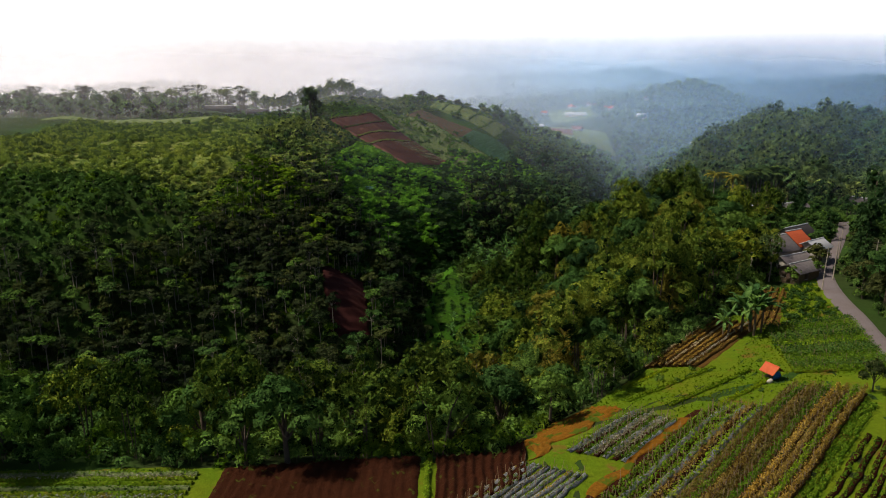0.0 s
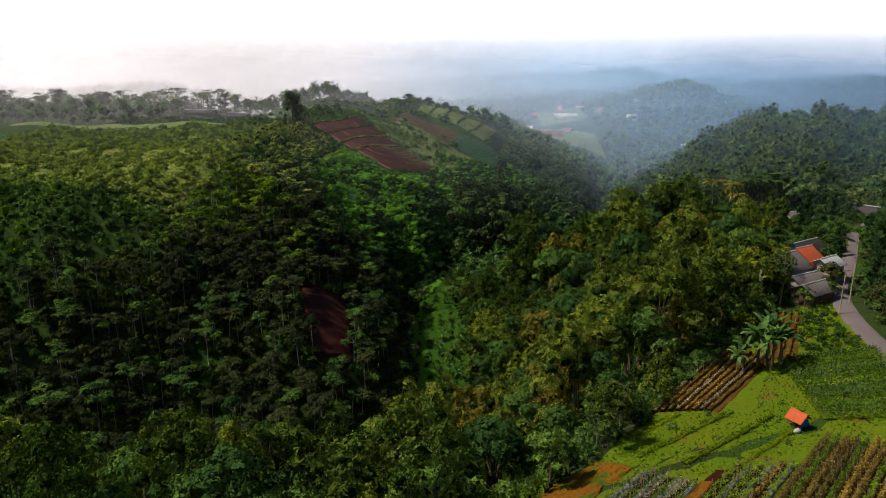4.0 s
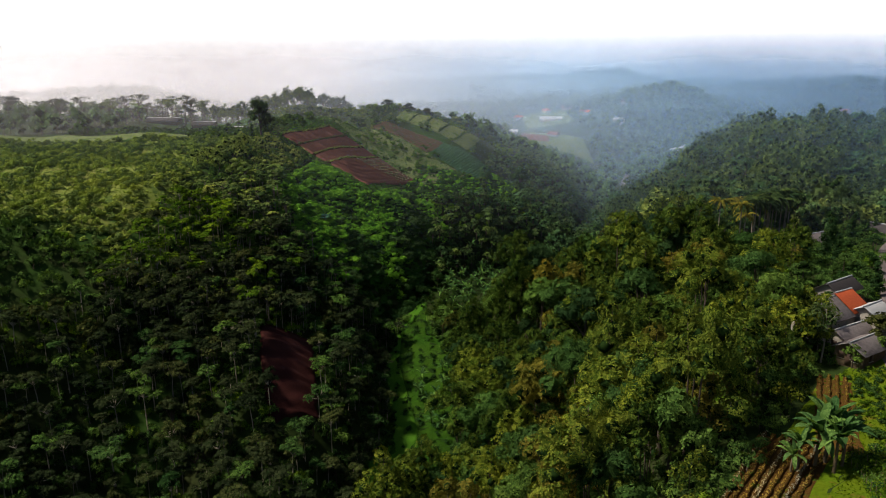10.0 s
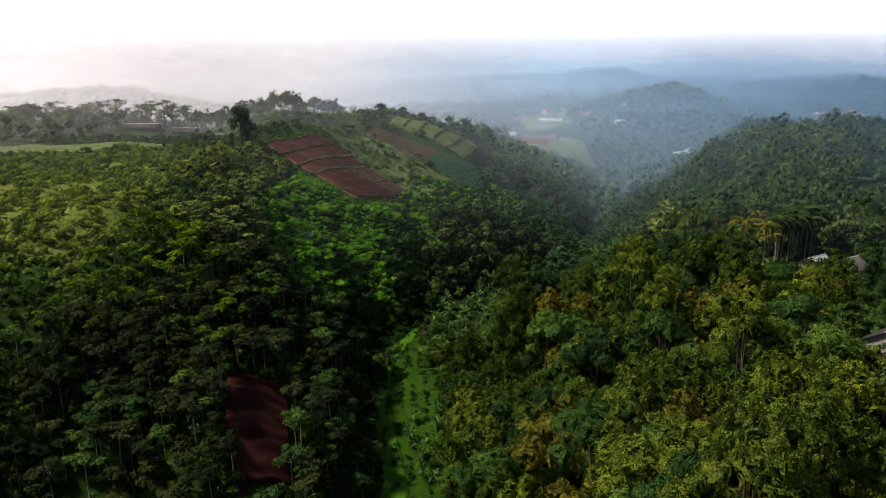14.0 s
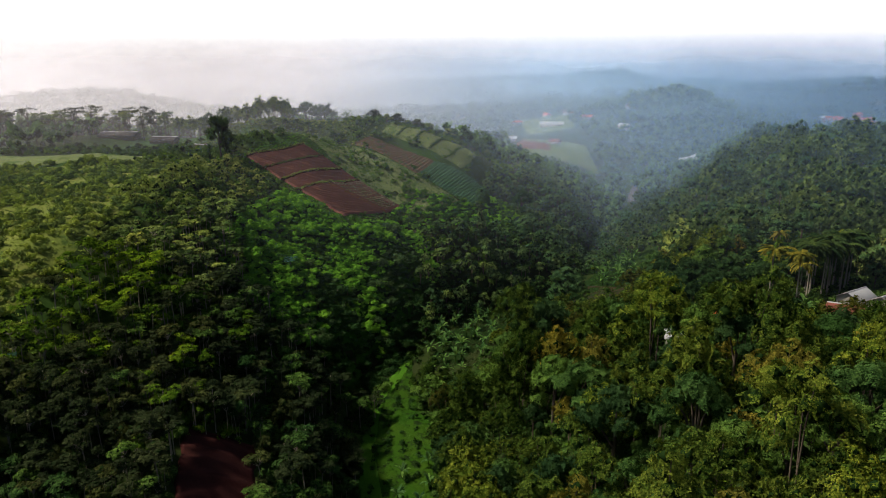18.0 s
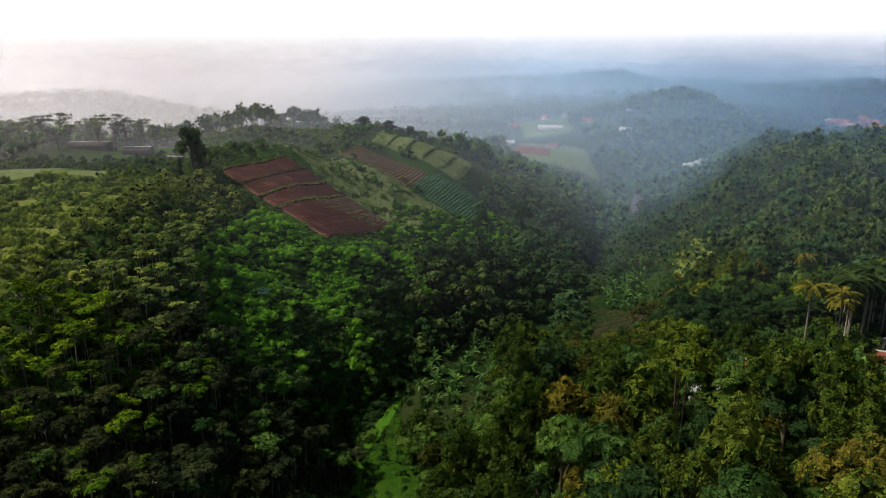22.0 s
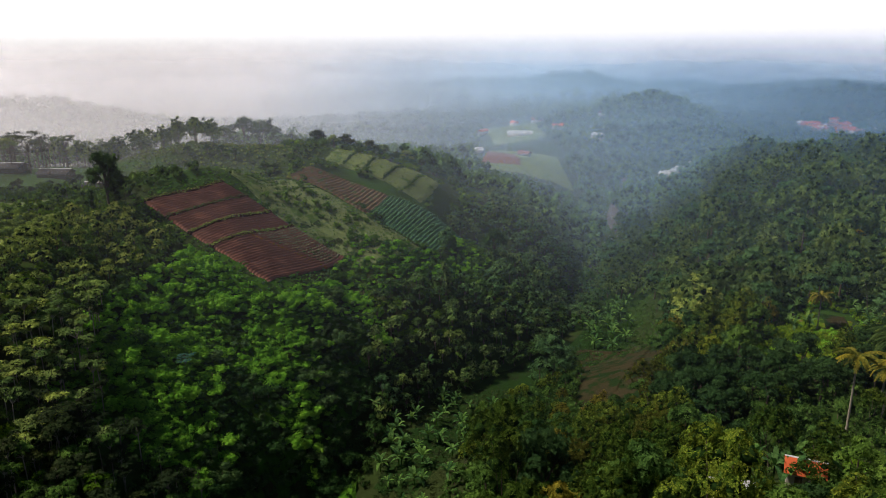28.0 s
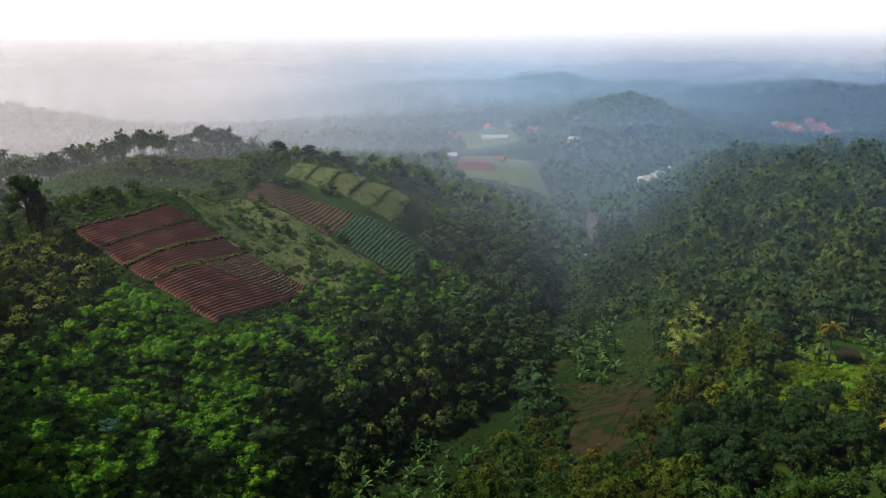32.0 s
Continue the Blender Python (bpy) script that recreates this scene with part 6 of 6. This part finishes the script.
for x, y, s in ((65.2, 128.2, 0.5), (70.8, 130.2, 0.45), (63.4, 134.0, 0.55), (66.5, 148.5, 0.7), (73.5, 149.5, 0.6), (80.5, 150.0, 0.6)):
    ONE("garden_tree", "broad", L_BROAD, M_TRUNK, "small leafy tree in the yard of the houses", x, y, s)
rows = scatter(49, 98, 71, 128, 1.5, 36, lambda x, y: inside([(51.5, 103), (65, 104), (70, 126), (63.5, 127)], x, y) & ~near_lane(x, y, 2.2))
grove("bean_bushes", "bush", L_SHRUB, M_TRUNK, "green bean bushes beside the lane", "crops", rows[::2] * (1, 1, 0.5, 1, 1))
grove("bean_bushes", "bush", L_CROP, M_TRUNK, "yellow green bean bushes beside the lane", "crops", rows[1::2] * (1, 1, 0.42, 1, 1))
rows = scatter(20, 76, 52, 104, 5.5, 37, lambda x, y: inside([(21, 79), (27, 78), (44, 86), (45, 97), (40, 88), (31, 89)], x, y))
grove("meadow_bushes", "bush", L_SHRUB, M_TRUNK, "scattered low bushes on the grass terraces", "undergrowth", rows * (1, 1, 0.35, 1, 1))
ONE("shade_tree", "sparse", L_OLIVE, M_BARK, "brownish tree with bare pale trunk", 62.5, 131.5, 1.35)
ONE("young_tree", "broad", L_SHADE, M_BARK, "small tree with dark crown by the plots", 49.5, 75.5, 0.5, 1.1)
ONE("young_tree", "sparse", L_OLIVE, M_BARK, "thin tree with sparse dry crown at the field edge", 21.2, 86.5, 0.9)
ONE("young_tree", "sparse", L_OLIVE, M_BARK, "thin tree with sparse dry crown at the field edge", 22.8, 88.0, 1.0)
ONE("young_tree", "sparse", L_SHRUB, M_BARK, "thin tree with sparse green crown at the field edge", 19.0, 83.5, 0.85)
ONE("silver_shrub", "sengon", L_CABBAGE, M_BARK, "silvery spreading feathery tree on the slope", -58.5, 184.0, 0.9, 0.6)
ONE("silver_shrub", "sengon", L_CABBAGE, M_BARK, "silvery spreading feathery tree on the slope", -27.0, 262.0, 0.85, 0.5)
ONE("yellow_tree", "broad", L_YELLOW, M_BARK, "tree with bright yellow autumn leaves", 163.0, 336.0, 0.7)
ONE("yellow_tree", "sparse", L_YELLOW, M_BARK, "small tree with orange yellow leaves", 92.0, 284.0, 0.7)
ONE("yellow_tree", "broad", L_YELLOW, M_BARK, "tree with yellowing leaves near the houses", 58.5, 140.0, 0.6, 1.2)
ONE("dark_tree", "broad", L_DARK, M_TRUNK, "dark bushy tree below the cabbage rows", 50.0, 360.0, 1.35, 1.2)
ONE("dark_tree", "column", L_OLIVE, M_TRUNK, "dark bushy tree in the valley wood", 30.0, 322.0, 0.8)
for i, (x, y, s) in enumerate(((-6, 427, 0.75), (-1, 431, 0.85), (4, 433, 0.95), (9, 434, 0.9), (14, 434, 0.9), (19, 433, 0.8), (24, 430, 0.75), (30, 426, 0.7), (36, 422, 0.7), (-12, 424, 0.8), (42, 418, 0.7))):
    ONE("crest_tree", "broad", L_SHADE if i % 2 else L_OLIVE, M_TRUNK, "dark tree in the row along the hill crest", x, y, s * (1.25 + 0.25 * math.sin(i * 2.3)), 0.8)
rows = scatter(-16, 416, 46, 440, 2.6, 57, lambda x, y: np.abs(y - np.interp(x, [-16, 10, 46], [426, 436, 420])) < 3.5)
grove("crest_thicket", "broad_l", L_RIDGE, M_TRUNK, "dense low thicket along the hill crest", "woodland", rows * (1, 1, 0.55, 1, 1))
rows = scatter(-72, 345, -8, 424, 3.4, 58, lambda x, y: ~inside(RED, x, y) & ~inside(STRIP, x, y) & ~inside(TERR, x, y) & (y > 352 + 0.25 * (x + 40)))
grove("hilltop_bushes", "bush", L_OLIVE, M_TRUNK, "low olive bushes scattered over the hilltop grass", "undergrowth", rows * (1, 1, 0.55, 1, 1))
for i, (x, y, s) in enumerate(((-33, 384, 0.55), (-38, 386, 0.6), (-43, 388, 0.6), (-48, 388, 0.55), (-25.5, 371, 0.7), (-23, 372.5, 0.5), (-54, 386, 0.5))):
    ONE("clipped_tree", "broad", L_DARK, M_TRUNK, "dense round dark tree on the hilltop", x, y, s, 0.9)
for i, (x, y, *_) in enumerate(scatter(-270, 385, -104, 470, 9.0, 50, lambda x, y: np.abs(x + 20) < 0.62 * y)):
    plant_tree("umbrella_tree", "pine", L_SHADE if i % 3 else L_OLIVE, M_TRUNK, "tall umbrella crowned tree on the plateau", "tree", x, y, 0.95 + 0.25 * math.sin(i * 2.1), i * 1.3, "plateau grove")
for i, (x, y, *_) in enumerate(scatter(-160, 338, -66, 372, 9.0, 51, lambda x, y: x < 0)):
    plant_tree("orchard_tree", "broad", L_SHADE, M_TRUNK, "small round orchard tree on the plateau", "tree", x, y, 0.42, i * 1.3, "plateau orchard")

for i, (x, y, t) in enumerate(((246, 452, 1.2), (252, 455, 1.4), (259, 458, 1.0), (238, 450, 1.0), (266, 462, 1.1), (228, 446, 0.9))):
    ONE("dark_tree", "column", L_DARK, M_TRUNK, "tall dark conical tree on the skyline ridge", x, y, 0.75, t)

# shrubs on the hill pasture, cabbages, terrace tufts
rows = scatter(-40, 320, 45, 380, 3.2, 52, lambda x, y: inside(GRASSY, x, y) & ~inside(RED, x, y) & ~inside(STRIP, x, y) & (fbm(x, y, 14, 5) > -0.1))
rows[:, 2] *= 0.85
grove("pasture_shrubs", "bush", L_SHRUB, M_TRUNK, "scattered low shrubs on the hill pasture", "undergrowth", rows)
rows = scatter(-6, 314, 54, 382, 2.2, 56, lambda x, y: inside(APRON, x, y) & ~inside(RED, x, y) & ~inside(STRIP, x, y))
grove("apron_bushes", "bush", L_BRIGHT, M_TRUNK, "bright green low bushes below the strip field", "undergrowth", rows[::2] * (1, 1, 0.9, 1, 0.8))
grove("apron_bushes", "bush", L_SHRUB, M_TRUNK, "green low bushes below the strip field", "undergrowth", rows[1::2] * (1, 1, 1.1, 1, 0.9))
rows = scatter(5, 340, 45, 380, 0.8, 53, lambda x, y: inside([(8, 350.7), (15.4, 370), (42, 375), (28.2, 343)], x, y))
v, f = cards(np.random.RandomState(4), np.stack([rows[:, 0], rows[:, 1], height(rows[:, 0], rows[:, 1]) + 0.62], 1), np.tile((0, 0, 1.0), (len(rows), 1)), 0.5, 0.8, 0.0, 0.6)
tagged(new("cabbages", mesh_of("cabbages", v, f, [L_CABBAGE])), "blue green cabbages planted in rows", "cabbages", kind="stuff")
rows = scatter(-12, 152, 16, 262, 1.7, 54, lambda x, y: (np.abs(x - section(MID_X, y)) < 11) & (np.abs(((x - section(MID_X, y)) / 7 * 2.2 + 0.4 * np.sin(y * 0.11) + 0.5) % 1 - 0.5) < 0.16))
rows[:, 2] *= 0.75
grove("terrace_shrubs", "shrub", L_BROAD, M_TRUNK, "low dark shrubs along the terrace banks", "undergrowth", rows)

# ---- river boulders and far villages ----
bm = bmesh.new()
bmesh.ops.create_icosphere(bm, subdivisions=1, radius=1.0)
for q in bm.verts:
    q.co *= 0.8 + 0.4 * noise.random()
    q.co.z *= 0.6
BOULDER = bpy.data.meshes.new("boulder")
bm.to_mesh(BOULDER)
bm.free()
BOULDER.materials.append(M_STONE)
rr = np.random.RandomState(17)
for i in range(80):
    y = rr.uniform(468, 640)
    x = float(np.interp(y, [470, 500, 550, 610, 660], [132, 142, 158, 180, 205])) + rr.normal(0, 2.6)
    s = rr.uniform(0.3, 1.2)
    ob = new("boulder", BOULDER)
    ob.matrix_basis = Matrix.LocRotScale((x, y, float(height(x, y)) + 0.3), Euler((0, 0, rr.uniform(0, 6))), (s, s * 0.8, s * 0.8))
    tagged(ob, "pale grey river boulder", "boulder", "boulders in the river")


def far_house(x, y, turn, w, l, roof, wall=M_PLASTER):
    ob = thing("far_house", "small distant house with " + ("red tiled roof" if roof is M_TILE_RED else "pale roof"), "house", pose(x, y, float(height(x, y)) - 0.3, 0, 0, turn), "far village houses")
    part("wall", mesh_of("wall", *box(-w / 2, -l / 2, -1.5, w / 2, l / 2, 3.2), [wall]), ob)
    v = np.array([(-w / 2 - 0.5, -l / 2 - 0.5, 3.2), (w / 2 + 0.5, -l / 2 - 0.5, 3.2), (w / 2 + 0.5, l / 2 + 0.5, 3.2), (-w / 2 - 0.5, l / 2 + 0.5, 3.2), (0, -l / 2 - 0.5, 5.4), (0, l / 2 + 0.5, 5.4)], float)
    bm = bmesh.new()
    vv = [bm.verts.new(p) for p in v]
    for q in ((0, 4, 5, 3), (1, 2, 5, 4), (0, 1, 4), (3, 5, 2), (0, 3, 2, 1)):
        bm.faces.new([vv[i] for i in q])
    me = bpy.data.meshes.new("roof")
    bm.to_mesh(me)
    bm.free()
    me.materials.append(roof)
    part("roof", me, ob)


for i in range(46):
    x, y = rr.normal(488, 22), rr.normal(860, 20)
    far_house(x, y, rr.uniform(0, 180), rr.uniform(6, 9), rr.uniform(9, 15), (M_TILE_RED, M_TILE_RED, M_METAL, M_TILE_RED, M_TILE_BROWN)[i % 5])
for i in range(14):
    far_house(rr.uniform(214, 250), rr.uniform(612, 626), rr.uniform(0, 180), 3.0, 4.5, M_METAL)
for i in range(16):
    far_house(rr.normal(120, 60), rr.normal(790, 40), rr.uniform(0, 180), 6, 9, (M_METAL, M_TILE_RED, M_TILE_BROWN)[i % 3])
far_house(139, 765, 80, 7, 22, M_METAL)
for i in range(18):
    far_house(rr.normal(-250, 150), rr.normal(820, 80), rr.uniform(0, 180), 7, 10, (M_METAL, M_TILE_BROWN)[i % 2])
sheet("far_field", [(80, 596), (146, 604), (156, 690), (106, 728)], 30, 30, M_DRYGRASS, 1.0, None, "yellow green far field", "field")
sheet("far_field", [(82, 612), (112, 616), (122, 690), (102, 722)], 16, 24, M_REDSOIL, 1.4, furrows(10, 0.4), "pale red bare far field", "field")
sheet("far_field", [(112, 745), (160, 745), (165, 815), (115, 815)], 12, 12, M_DRYGRASS, 1.2, None, "green far field by the white building", "field")
